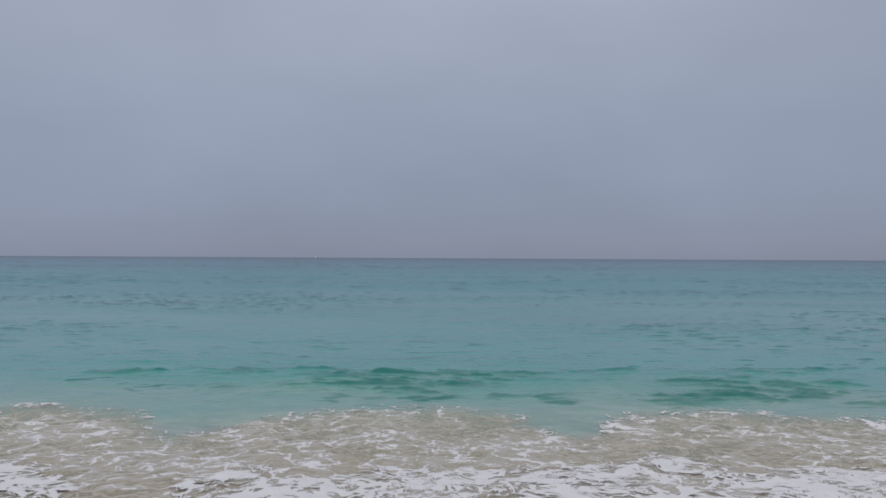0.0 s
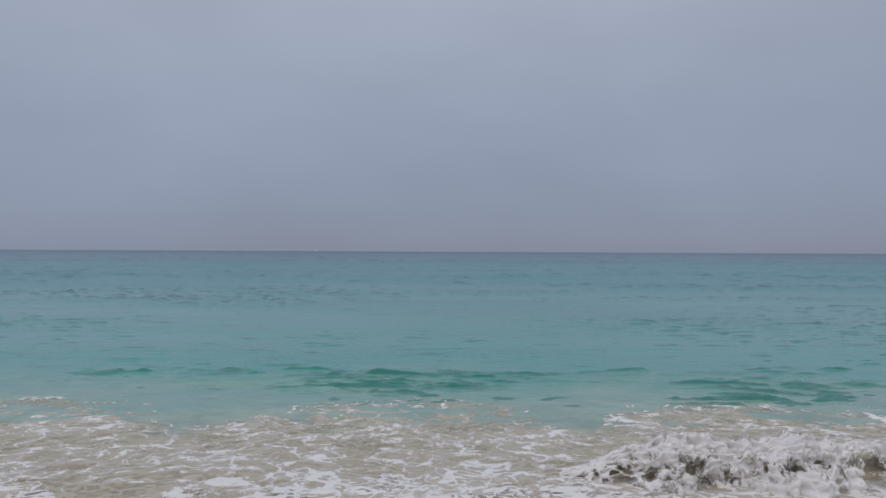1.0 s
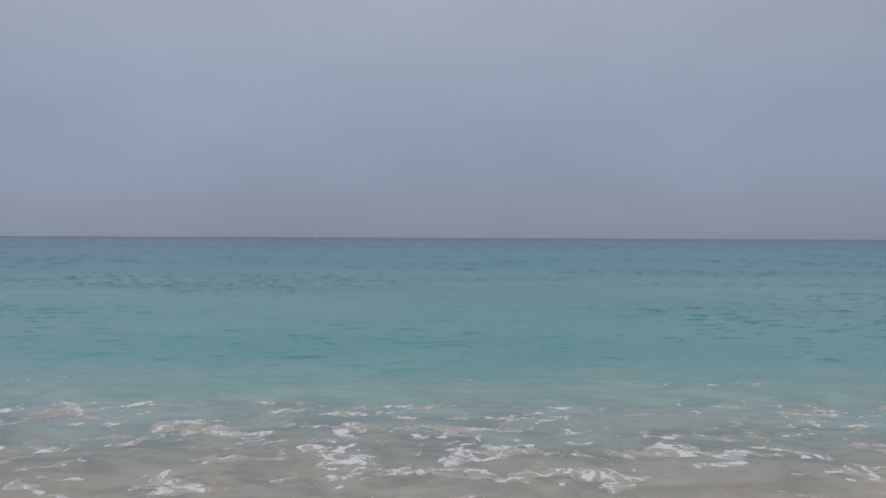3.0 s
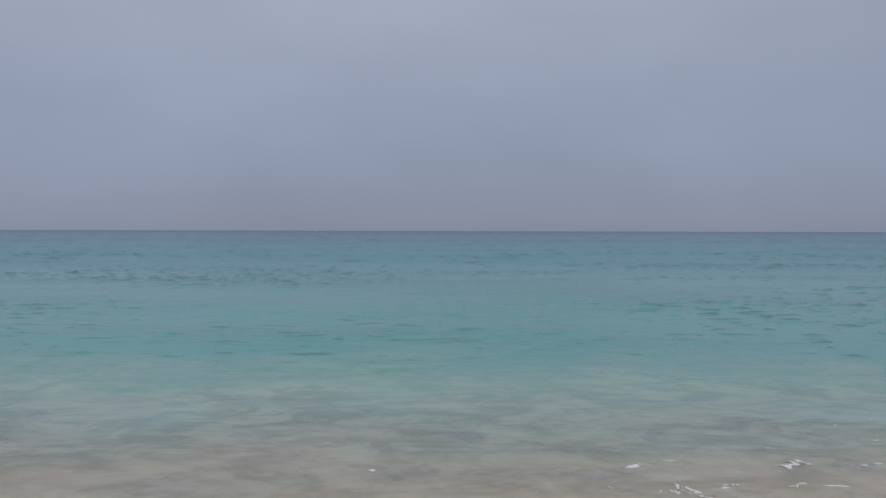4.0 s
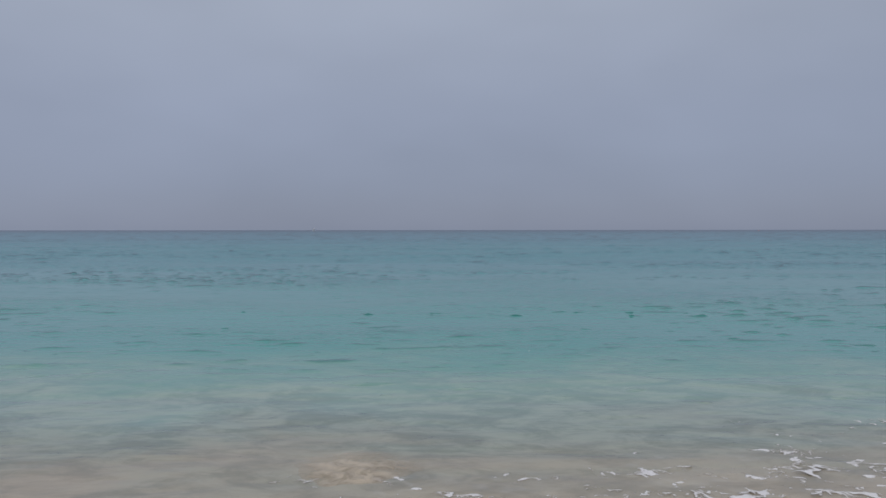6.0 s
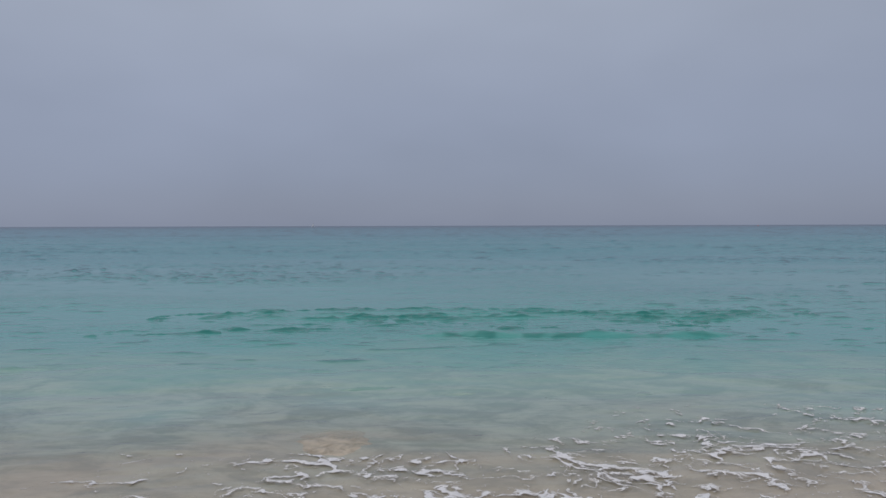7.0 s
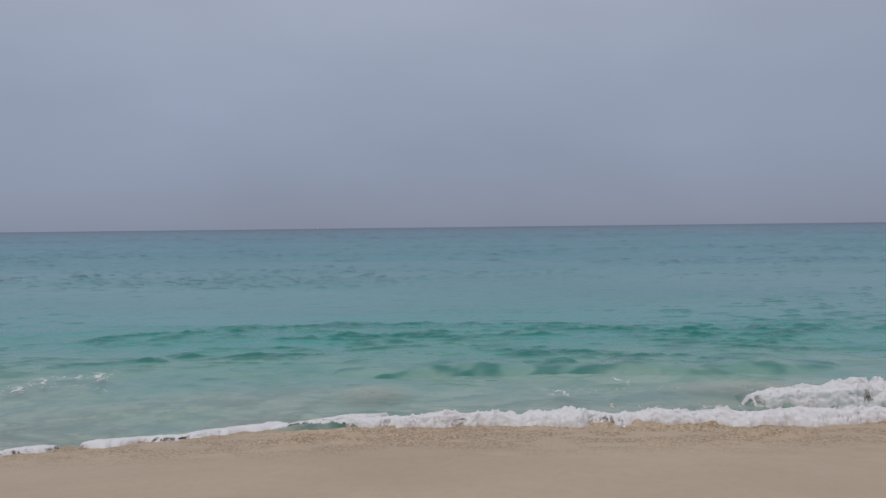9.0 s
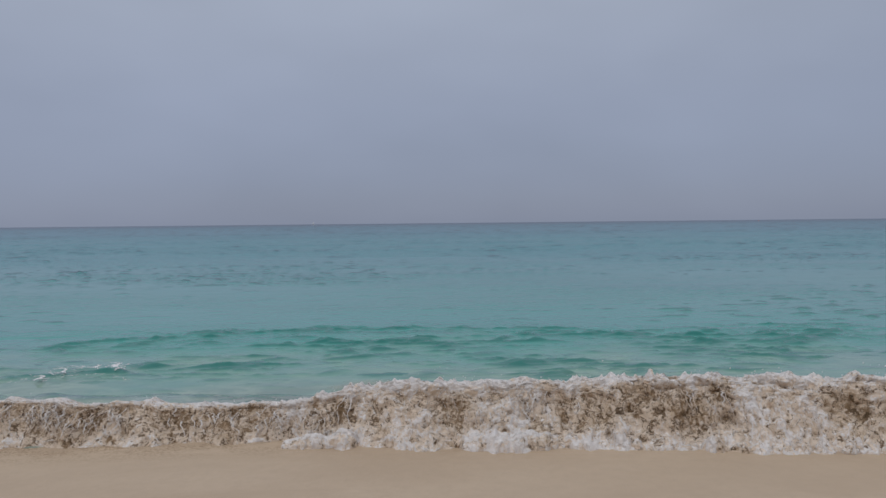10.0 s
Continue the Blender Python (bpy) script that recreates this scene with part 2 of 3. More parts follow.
# ---------------------------------------------------------------- beach and seabed
def beach_height(X, Y):
    z = 0.55 - 0.075 * Y
    z = np.where(Y > 11, 0.55 - 0.075 * 11 - 0.05 * (Y - 11), z)
    z = np.maximum(z, -3.0 - 0.002 * np.maximum(Y, 0))
    z = np.where(Y < 0, 0.55 + 0.9 * (1 - np.exp(Y * 0.06)), z)
    z = z - 0.08 * smooth(0.6, 4.5, -X) * smooth(0, 4, Y)
    z = z + 0.012 * layers(X * 0.5, Y * 0.6, 3, 5)
    return z


def build_beach():
    ys = np.concatenate((-np.geomspace(300, 1.0, 40), np.arange(-0.8, 4.4, 0.2), np.arange(4.4, 8.9, 0.017),
                         np.arange(9.2, 16, 0.15), np.geomspace(16, 4700, 60)))
    us = np.sinh(np.linspace(-3.2, 3.2, 80)) / np.sinh(3.2)
    us = np.unique(np.concatenate((us * 4700, np.arange(-6.2, 6.2, 0.023))))
    X, Y = np.meshgrid(us, ys)
    Z = beach_height(X, Y)
    rough = (0.3 * smooth(5.6, 6.4, Y) + 0.7 * smooth(6.3, 7.1, Y)) * smooth(8.2, 7.7, Y) * (0.25 + 0.75 * smooth(-2.4, -0.8, X))
    patch = smooth(-0.1, 0.35, layers(X * 0.55, Y * 1.1, 2, 31))
    clump = blobs(X * 9 + layers(X * 4, Y * 4, 2, 71), Y * 9, 72) * smooth(-0.1, 0.5, layers(X * 2.2, Y * 3.0, 3, 77, 0.6))
    Z = Z + rough * (0.3 + 0.7 * patch) * (0.065 * clump + 0.016 * layers(X * 14, Y * 14, 2, 79))
    Z = Z + 0.0010 * np.sin(Y * 70 + 5 * layers(X * 0.8, Y * 0.8, 2, 83)) * smooth(0.0, 0.4, layers(X * 0.5, Y * 0.9, 2, 85)) * smooth(8, 6.5, Y)
    ob = sheet("ground", X, Y, Z, SAND)
    tagged(ob, "smooth wet tan sand sloping into the sea", "beach", kind="structure")


build_beach()


# ---------------------------------------------------------------- open sea: two rippled sheets
def wavelets(X, Y, wide, long, seed, least):
    """Scattered short crests, steep towards the shore."""
    least = least - 0.07
    bend = 0.6 * layers(X / wide * 0.5, Y / long * 0.35, 2, seed + 9)
    n = layers(X / wide + bend, Y / long + bend, 3, seed, 0.45)
    lift = np.maximum(n - least, 0) / (1 - least)
    ahead = layers(X / wide + bend, (Y - 0.28 * long) / long + bend, 3, seed, 0.45)
    steep = np.maximum(np.minimum(n, n + 0.9 * (n - ahead)) - least, 0)
    return 0.4 * lift + 0.6 * steep


def ripples(X, Y, seed):
    gusts = 0.22 + 0.9 * smooth(-0.10, 0.40, layers(X * 0.045, Y * 0.11, 2, seed + 60))
    band = 0.4 * np.exp(-((Y - 12.0) / 3.0) ** 2)
    near = smooth(3.5, 8.5, Y)
    z = 0.12 * wavelets(X, Y, 1.15, 0.42, seed, 0.32) * np.maximum(gusts, 1.3 * band) * smooth(40, 22, Y)
    z = z + 0.075 * wavelets(X, Y, 0.55, 0.24, seed + 20, 0.28) * np.maximum(gusts, 1.3 * band) * smooth(28, 14, Y)
    z = z + 0.14 * wavelets(X, Y, 1.3, 0.45, seed + 40, 0.36) * (0.10 + gusts) * smooth(12, 22, Y) * smooth(80, 45, Y)
    z = z + 0.12 * wavelets(X, Y, 0.85, 0.33, seed + 45, 0.37) * gusts * smooth(18, 28, Y) * smooth(70, 40, Y)
    z = z + 0.16 * wavelets(X, Y, 1.7, 1.2, seed + 50, 0.28) * (0.2 + gusts) * smooth(32, 55, Y) * smooth(240, 120, Y)
    z = z + 0.30 * wavelets(X, Y, 5.0, 4.0, seed + 55, 0.24) * smooth(90, 180, Y)
    # mask for painting wavelets darker, as faces that mirror less sky
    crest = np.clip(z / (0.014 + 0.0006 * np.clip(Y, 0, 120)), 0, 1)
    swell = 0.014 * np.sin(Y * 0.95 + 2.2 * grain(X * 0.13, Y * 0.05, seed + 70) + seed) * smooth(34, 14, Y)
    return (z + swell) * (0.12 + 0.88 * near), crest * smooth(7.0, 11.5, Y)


def build_sea(name, seed, start, label):
    ys = [-7.5]
    while ys[-1] < 160:
        ys.append(ys[-1] + max(0.055, 0.0075 * abs(ys[-1])))
    ys = np.concatenate((ys, np.geomspace(ys[-1] * 1.03, 4800, 60)))
    us = np.linspace(-1, 1, 620)
    width = 9.0 + 0.80 * np.maximum(ys, 0)
    width = np.where(ys > 160, width * (1 + (ys - 160) / 4000), width)
    X = us[None, :] * width[:, None]
    Y = np.repeat(ys[:, None], len(us), 1)
    Z, crest = ripples(X, Y, seed)
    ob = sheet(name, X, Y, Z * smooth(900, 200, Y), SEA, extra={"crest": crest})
    ob.location = start
    return tagged(ob, label, "sea", kind="structure")


sea_one = build_sea("water", 3, (0, 9, -0.02), "turquoise rippled sea under an overcast sky")
sea_two = build_sea("water", 211, (0, 5, -0.03), "rippled blue-green sea reaching the horizon")


# ---------------------------------------------------------------- swash: thin stirred water that runs up and drains
PIVOT = 8.9


def build_swash():
    ys = np.arange(0.0, 12.6, 0.035)
    us = np.linspace(-1, 1, 420)
    width = 9.0 + 0.5 * ys
    X = us[None, :] * width[:, None]
    Y = np.repeat(ys[:, None], len(us), 1)
    Z = 0.016 * layers(X * 0.9, Y * 1.7, 3, 301) + 0.006 * layers(X * 3.1, Y * 5.0, 2, 311)
    Z = Z + 0.056 * np.maximum(Y - PIVOT, 0) - 0.4 * smooth(9.9, 12.4, Y + 1.2 * layers(X * 0.35, Y * 0.3, 3, 321)) ** 1.6
    ob = sheet("shallow_water", X, Y - PIVOT, Z, SEA)
    return tagged(ob, "thin sheet of sand-stirred water over the beach", "swash", kind="structure")


swash = build_swash()


def foam_field(name, x0, x1, y0, y1, step, seed, cover, parent, label, rear, thick=0.5, masses=0.5, strands=0.3, film=0.0, ramp_in=2.6):
    """Foam that lies on the shallow water. rear: its edge towards the sea; thick: how much it thickens from there;
    film: how far sandy water fills the gaps between its threads."""
    ys, xs = np.arange(y0, y1, step), np.arange(x0, x1, step)
    X, Y = np.meshgrid(xs, ys)
    wx = X + 0.50 * layers(X * 0.8, Y * 0.8, 3, seed) + 0.10 * layers(X * 4, Y * 4, 2, seed + 7)
    wy = Y + 0.50 * layers(X * 0.8, Y * 0.8, 3, seed + 3) + 0.10 * layers(X * 4, Y * 4, 2, seed + 8)
    big = 1 - smooth(0.0, 0.16, np.abs(layers(wx * 0.9, wy * 1.0, 2, seed + 11)))
    mid = 1 - smooth(0.0, 0.20, np.abs(layers(wx * 2.4, wy * 2.4, 2, seed + 12)))
    mass = layers(wx * 0.6, wy * 0.8, 4, seed + 21, 0.6)
    inside = rear(X) + 0.45 * layers(wx * 1.3, wy * 1.3, 4, seed + 30, 0.6) - Y
    dense = smooth(0.0, ramp_in, inside)
    edge = smooth(-0.25, 0.45, inside) * smooth(x0, x0 + 0.7, X) * smooth(x1, x1 - 0.7, X) * smooth(y0, y0 + 0.5, Y)
    lace = strands * (0.55 * big + 0.45 * mid) + masses * mass + cover + thick * (dense - 0.5)
    lace = lace + 0.30 * np.exp(-((inside - 0.15) / 0.14) ** 2) * smooth(-0.2, 0.3, layers(X * 0.7, Y * 0.7, 2, seed + 60))
    lace = lace * edge - 0.6 * (1 - edge)
    veil = film * smooth(0.0, 1.1, inside + 0.3 * mass) * edge
    base = 0.016 * layers(X * 0.9, Y * 1.7, 3, 301) + 0.006 * layers(X * 3.1, Y * 5.0, 2, 311)
    base = base + 0.056 * np.maximum(Y - PIVOT, 0)
    heap = np.clip(lace, -0.3, 1.2)
    Z = base - 0.002 + 0.018 * heap + 0.045 * np.clip(heap - 0.15, 0, 1) * (0.6 + layers(X * 2.2, Y * 2.2, 3, seed + 41)) + 0.005 * layers(X * 9, Y * 9, 2, seed + 40)
    ob = sheet(name, X, Y - PIVOT, Z, FOAM, parent, keep=(lace > -0.4) | (veil > 0.02), extra={"lace": lace, "film": veil})
    return tagged(ob, label, kind="stuff")


def wash_rear(X):
    return (10.05 + 0.5 * np.exp(-((X + 0.5) / 1.4) ** 2) - 1.3 * np.exp(-((X + 3.2) / 0.7) ** 2) + 0.5 * np.exp(-((X + 5.5) / 1.5) ** 2)
            - 1.3 * np.exp(-((X - 1.7) / 0.5) ** 2) + 0.4 * np.exp(-((X - 3.6) / 1.2) ** 2))


def front_edge(X):
    """Where the thick foam of the spent wave ends, with a gap where it runs back."""
    return 7.35 + 0.4 * smooth(-3.2, -4.2, X) - 1.6 * np.exp(-((X + 2.75) / 0.42) ** 2) + 0.25 * smooth(0.2, 1.5, X) + 0.5 * np.exp(-((X - 2.2) / 0.6) ** 2)


wash_foam = foam_field("foam", -7.4, 7.4, 4.4, 9.0, 0.024, 400, 0.06, swash, "thick white sea foam", front_edge, 1.05, 0.5, 0.25, 0.0, 1.0)
net_foam = foam_field("foam", -7.4, 7.4, 4.2, 11.6, 0.022, 450, 0.07, swash, "stretched lacy net of sea foam over sandy water", wash_rear, 0.15, 0.55, 0.45, 0.8)
lace_foam = foam_field("foam", -3.4, 5.4, 4.4, 8.6, 0.02, 700, -0.02, swash, "loose lacy strands of white foam",
                       lambda X: 6.2 + 2.0 * smooth(0.2, 2.4, X), 0.1, 0.32, 0.40)


# ---------------------------------------------------------------- breakers
def lip_reach(x, seed):
    return smooth(-0.25, 0.25, layers(x * 0.55, x * 0 + 3.1, 3, seed + 29, 0.6))


def ridge(name, length, height, depth, seed, material, envelope, rough, step=0.022, back=1.2, hollow=0.0, net=0.0, wander=0.0, thin=0.0, pale=0.0, scallop=0.0, lip=0.0, lobe=0.0, spiky=0.30):
    """A wave ridge along x: a steep lumpy front towards -y, a crest, a long smooth back."""
    xs = np.arange(-length / 2, length / 2, step)
    front = np.linspace(0, 1, max(18, int((height + depth) * 1.5 / step)))
    rear = np.linspace(0, 1, 26)[1:]
    env = envelope(xs)
    crest_y = (0.35 * depth + wander) * layers(xs * 0.6, xs * 0 + 1.7, 4, seed, 0.6)
    V = np.concatenate((front, 1 + rear))
    X = np.repeat(xs[None, :], len(V), 0)
    f, r = np.clip(V, 0, 1)[:, None], np.clip(V - 1, 0, 1)[:, None]
    up = np.sin(f * np.pi / 2) ** 0.85
    H = env[None, :] * height
    Z = -0.10 + (H + 0.10) * up - r ** 1.3 * (H + 0.25)
    Y = crest_y[None, :] - depth * np.cos(f * np.pi / 2) * (1 - hollow * np.sin(f * np.pi)) * (0.30 + 0.70 * env[None, :]) + back * r
    Y = Y + 0.16 * depth * layers(X * 1.2, f * 0 + 0.4, 3, seed + 4) * (1 - f)
    Y = Y + scallop * layers(X * 1.9, f * 0 + 2.4, 4, seed + 17, 0.65) * (1 - 0.7 * f)
    run = V[:, None] * (height + depth)
    lump = layers(X * 2.6, run * 2.6, 4, seed + 5, 0.62)
    knob = 0.55 * blobs(X * 9 + lump, run * 9, seed + 6) + 0.45 * blobs(X * 21 + lump, run * 21 - lump, seed + 7) - 0.3
    jag = np.maximum(layers(X * 6.0, X * 0 + 7.7, 4, seed + 12, 0.8), 0) * smooth(0.7, 1.0, f) * (1 - smooth(0, 0.25, r))
    weight = np.clip(env, 0.15, 1)[None, :] * (1 - smooth(0.25, 0.8, r))
    # the lip throws forward in places, and falls in columns between rounded lobes
    throw = lip * lip_reach(xs, seed)[None, :] * smooth(0.55, 0.95, f) * (1 - smooth(0.0, 0.5, r))
    column = layers(X * 5.5 + 0.6 * lump, run * 0.9, 3, seed + 31, 0.6)
    round_lobe = 0.6 * blobs(X * 3.0 + 0.7 * lump, run * 3.6 + 0.5 * lump, seed + 33) + 0.5 * blobs(X * 6.5 + lump, run * 6.5 - lump, seed + 34) - 0.6
    Y = Y - throw - lobe * (1.0 * round_lobe + 0.55 * column) * weight
    Z = Z + lobe * 0.55 * round_lobe * weight * smooth(0.2, 0.7, f)
    Y = Y - rough * (0.7 * lump + 0.9 * knob) * weight
    Z = Z + rough * (0.7 * lump + 0.6 * knob) * weight * np.clip(f * 3, 0.2, 1) + spiky * height * jag * weight
    Z = Z - 0.15 * (1 - smooth(0.0, 0.2, env))[None, :]
    top = smooth(0.55, 1.0, f) * (1 - smooth(0.0, 0.35, r))
    foot = smooth(0.3, 0.02, f)
    strand = 1 - smooth(0.0, 0.35, cells(X * 3.4 + 0.5 * lump, run * 2.4 + 0.4 * lump, seed + 9))
    middle = np.exp(-((f - 0.45) / 0.24) ** 2) * (1 - smooth(0, 0.1, r))
    lace = net * (0.5 * strand - 0.35 - 0.6 * middle) + 0.8 + 0.5 * lump + 0.4 * top + 0.3 * foot - 1.5 * smooth(0.12, 0.6, r + 0.2 * lump)
    if lobe:
        lump = 0.55 * lump + 0.35 * column + 0.45 * round_lobe
    lace = lace + 0.6 * (env[None, :] - 0.4) - thin * (1 - 0.9 * knob - 0.6 * jag)
    # browner in the hollow under the lip: bare sandy water plus painted shade
    froth = np.clip(-0.60 * middle * smooth(-0.15, 0.2, layers(X * 0.9, X * 0 + 5.0, 3, seed + 15)) + 0.5 * top + 0.55 * foot * smooth(-0.2, 0.3, layers(X * 1.1, X * 0 + 2.0, 2, seed + 8)) + 0.9 * lump
                    + 0.8 * knob - 0.06 + pale - 0.32 * (1 - smooth(0.45, 0.85, env))[None, :] * (1 - top), 0, 1)
    return sheet(name, X, Y, Z, material, extra={"lace": lace, "froth": froth})


def breaker_material():
    """The face of a wave that has torn up sand: brown water with torn cream and white froth falling in streaks."""
    m = Nodes("sandy_breaker")
    local = m.add("ShaderNodeTexCoord").outputs["Object"]
    froth = m.add("ShaderNodeAttribute")
    froth.attribute_name = "froth"
    lace = m.add("ShaderNodeAttribute")
    lace.attribute_name = "lace"
    swirl = m.add("ShaderNodeTexNoise", Scale=5.0, Detail=4.0, Roughness=0.62)
    m.put(swirl.inputs["Vector"], local)
    shift = m.add("ShaderNodeVectorMath")
    shift.operation = "MULTIPLY_ADD"
    m.put(shift.inputs[0], swirl.outputs["Color"])
    shift.inputs[1].default_value = (0.34, 0.34, 0.34)
    m.put(shift.inputs[2], local)
    bent = shift.outputs[0]
    speck = m.noise(local, 40.0, 4.0, 0.72, 0.6)
    fall = m.noise(m.scaled(bent, (13.0, 8.0, 4.5)), 1.0, 4.0, 0.62, 0.6)
    clot = m.noise(bent, 3.2, 4.0, 0.6, 0.4)

    def rims(scale, width):
        n = m.noise(m.scaled(bent, (1.0, 1.0, 0.6)), scale, 2.0, 0.5)
        return m.span(m.math("ABSOLUTE", m.math("SUBTRACT", n, 0.5)), 0.0, width, 1.0, 0.0)
    threads = m.math("ADD", m.math("MULTIPLY", rims(8.0, 0.07), 0.42), m.math("MULTIPLY", rims(19.0, 0.09), 0.34))
    torn = m.math("ADD", froth.outputs["Fac"], m.math("MULTIPLY", m.math("SUBTRACT", speck, 0.5), 0.8))
    torn = m.math("ADD", torn, m.math("MULTIPLY", m.math("SUBTRACT", clot, 0.5), 1.9))
    torn = m.math("ADD", torn, m.math("SUBTRACT", threads, 0.2))
    torn = m.math("ADD", torn, m.math("MULTIPLY", m.math("SUBTRACT", fall, 0.5), 1.1))
    c = m.mix(m.span(fall, 0.40, 0.60), (0.27, 0.18, 0.105), (0.64, 0.50, 0.37))
    c = m.mix(m.span(torn, -0.1, 0.36), c, (0.745, 0.61, 0.485))
    c = m.mix(m.span(torn, 0.52, 0.95), c, (0.86, 0.805, 0.77))
    # shade of crevices in the froth, painted as small dark brown spots
    pit_shade = m.noise(bent, 17.0, 3.0, 0.65)
    c = m.mix(m.math("MULTIPLY", m.span(pit_shade, 0.46, 0.38), m.span(torn, 1.0, 0.3, 0.0, 0.9)), c, (0.12, 0.075, 0.04))
    density = m.math("ADD", lace.outputs["Fac"], m.math("MULTIPLY", m.math("SUBTRACT", speck, 0.5), 0.7))
    n = m.bump(m.math("ADD", m.math("ADD", m.math("MULTIPLY", speck, 0.5), threads), m.math("MULTIPLY", fall, 1.2)), 0.75, 0.032)
    return m.surface(c, 0.6, n, 1.33, alpha=m.span(density, 0.05, 0.4), specular=0.15)


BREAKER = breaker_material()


def water_ridge(name, length, height, depth, back, seed, envelope, parent, material=None):
    xs = np.arange(-length / 2, length / 2, 0.05)
    v = np.linspace(-1, 1, 60)
    X = np.repeat(xs[None, :], len(v), 0)
    V = v[:, None]
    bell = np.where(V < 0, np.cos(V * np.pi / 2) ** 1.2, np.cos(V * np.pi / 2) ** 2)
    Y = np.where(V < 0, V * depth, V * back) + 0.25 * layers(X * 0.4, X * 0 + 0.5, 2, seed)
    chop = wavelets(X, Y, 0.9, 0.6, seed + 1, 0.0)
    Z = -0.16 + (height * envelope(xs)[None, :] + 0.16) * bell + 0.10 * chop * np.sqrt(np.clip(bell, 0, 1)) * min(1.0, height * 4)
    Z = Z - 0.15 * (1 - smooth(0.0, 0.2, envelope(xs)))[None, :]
    # shoreward front painted darker green, since a tilted face mirrors less sky
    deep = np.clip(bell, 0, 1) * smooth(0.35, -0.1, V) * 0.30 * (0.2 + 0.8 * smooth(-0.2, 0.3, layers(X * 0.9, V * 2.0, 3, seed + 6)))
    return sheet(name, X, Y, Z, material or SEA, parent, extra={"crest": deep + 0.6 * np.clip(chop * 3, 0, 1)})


def spray(name, count, length, height, seed, envelope, parent):
    """Small drops thrown off a crest, joined as one."""
    rng = random.Random(seed)
    co, tris = [], []
    for _ in range(count):
        x = rng.uniform(-length / 2, length / 2)
        e = float(envelope(np.array([x]))[0])
        if e < rng.random() * 0.8:
            continue
        s = rng.uniform(0.002, 0.006) * (0.6 + 0.6 * e)
        c = Vector((x, rng.gauss(-0.05, 0.13), height * e * (0.75 + abs(rng.gauss(0, 0.16)))))
        k = len(co)
        for d in ((1, 0, 0), (0, 1, 0), (0, 0, 1.4), (-1, 0, 0), (0, -1, 0), (0, 0, -1.2)):
            co.append(c + Vector(d) * s)
        tris += [(k + a, k + b, k + q) for a, b, q in ((0, 1, 2), (1, 3, 2), (3, 4, 2), (4, 0, 2), (1, 0, 5), (3, 1, 5), (4, 3, 5), (0, 4, 5))]
    mesh = bpy.data.meshes.new(name)
    mesh.from_pydata(co, [], tris)
    mesh.materials.append(DROPS)
    ob = new(name, mesh)
    ob.parent = parent
    return tagged(ob, "fine white water drops", kind="stuff")


DROPS = plain("water_drops", (0.75, 0.73, 0.71), 0.3)


def fringe(name, count, length, height, depth, lip, seed, envelope, parent):
    """Ropes of falling water that hang from the lip of a wave, joined as one."""
    rng = random.Random(seed)
    co, quads, lace, froth = [], [], [], []
    for _ in range(count):
        x = rng.uniform(-length / 2, length / 2)
        one = np.array([x])
        e = float(envelope(one)[0])
        reach = float(lip_reach(one, seed)[0])
        if reach < rng.random():
            continue
        top_y = 0.35 * depth * float(layers(one * 0.6, one * 0 + 1.7, 4, seed, 0.6)[0]) - lip * reach - rng.uniform(0.05, 0.30)
        top, drop = height * e * rng.uniform(0.45, 1.05), height * e * rng.uniform(0.12, 0.5)
        thick, white, sway = rng.uniform(0.003, 0.011), rng.uniform(0.3, 1.3), rng.uniform(-0.12, 0.12)
        k = len(co)
        for i in range(7):
            s = i / 6
            r = thick * (0.5 + rng.uniform(0.3, 1.0)) * (1 - 0.75 * s)
            cx = x + sway * s + rng.gauss(0, 0.010)
            cy = top_y - 0.16 * s * (1 - 0.3 * s) + rng.gauss(0, 0.008)
            cz = top - drop * s * (0.45 + 0.55 * s)
            for j in range(5):
                a = j * 2 * math.pi / 5
                co.append((cx + r * math.cos(a), cy + r * math.sin(a), cz))
                lace.append(1.2 - 0.8 * s)
                froth.append(white)
            if i:
                a0, b0 = k + (i - 1) * 5, k + i * 5
                quads += [(a0 + j, a0 + (j + 1) % 5, b0 + (j + 1) % 5, b0 + j) for j in range(5)]
    mesh = bpy.data.meshes.new(name)
    mesh.from_pydata(co, [], quads)
    mesh.polygons.foreach_set("use_smooth", [True] * len(quads))
    for key, v in (("lace", lace), ("froth", froth)):
        mesh.attributes.new(key, "FLOAT", "POINT").data.foreach_set("value", v)
    mesh.materials.append(BREAKER)
    ob = new(name, mesh)
    ob.parent = parent
    return tagged(ob, "ropes of sandy water hanging off the lip", kind="stuff")


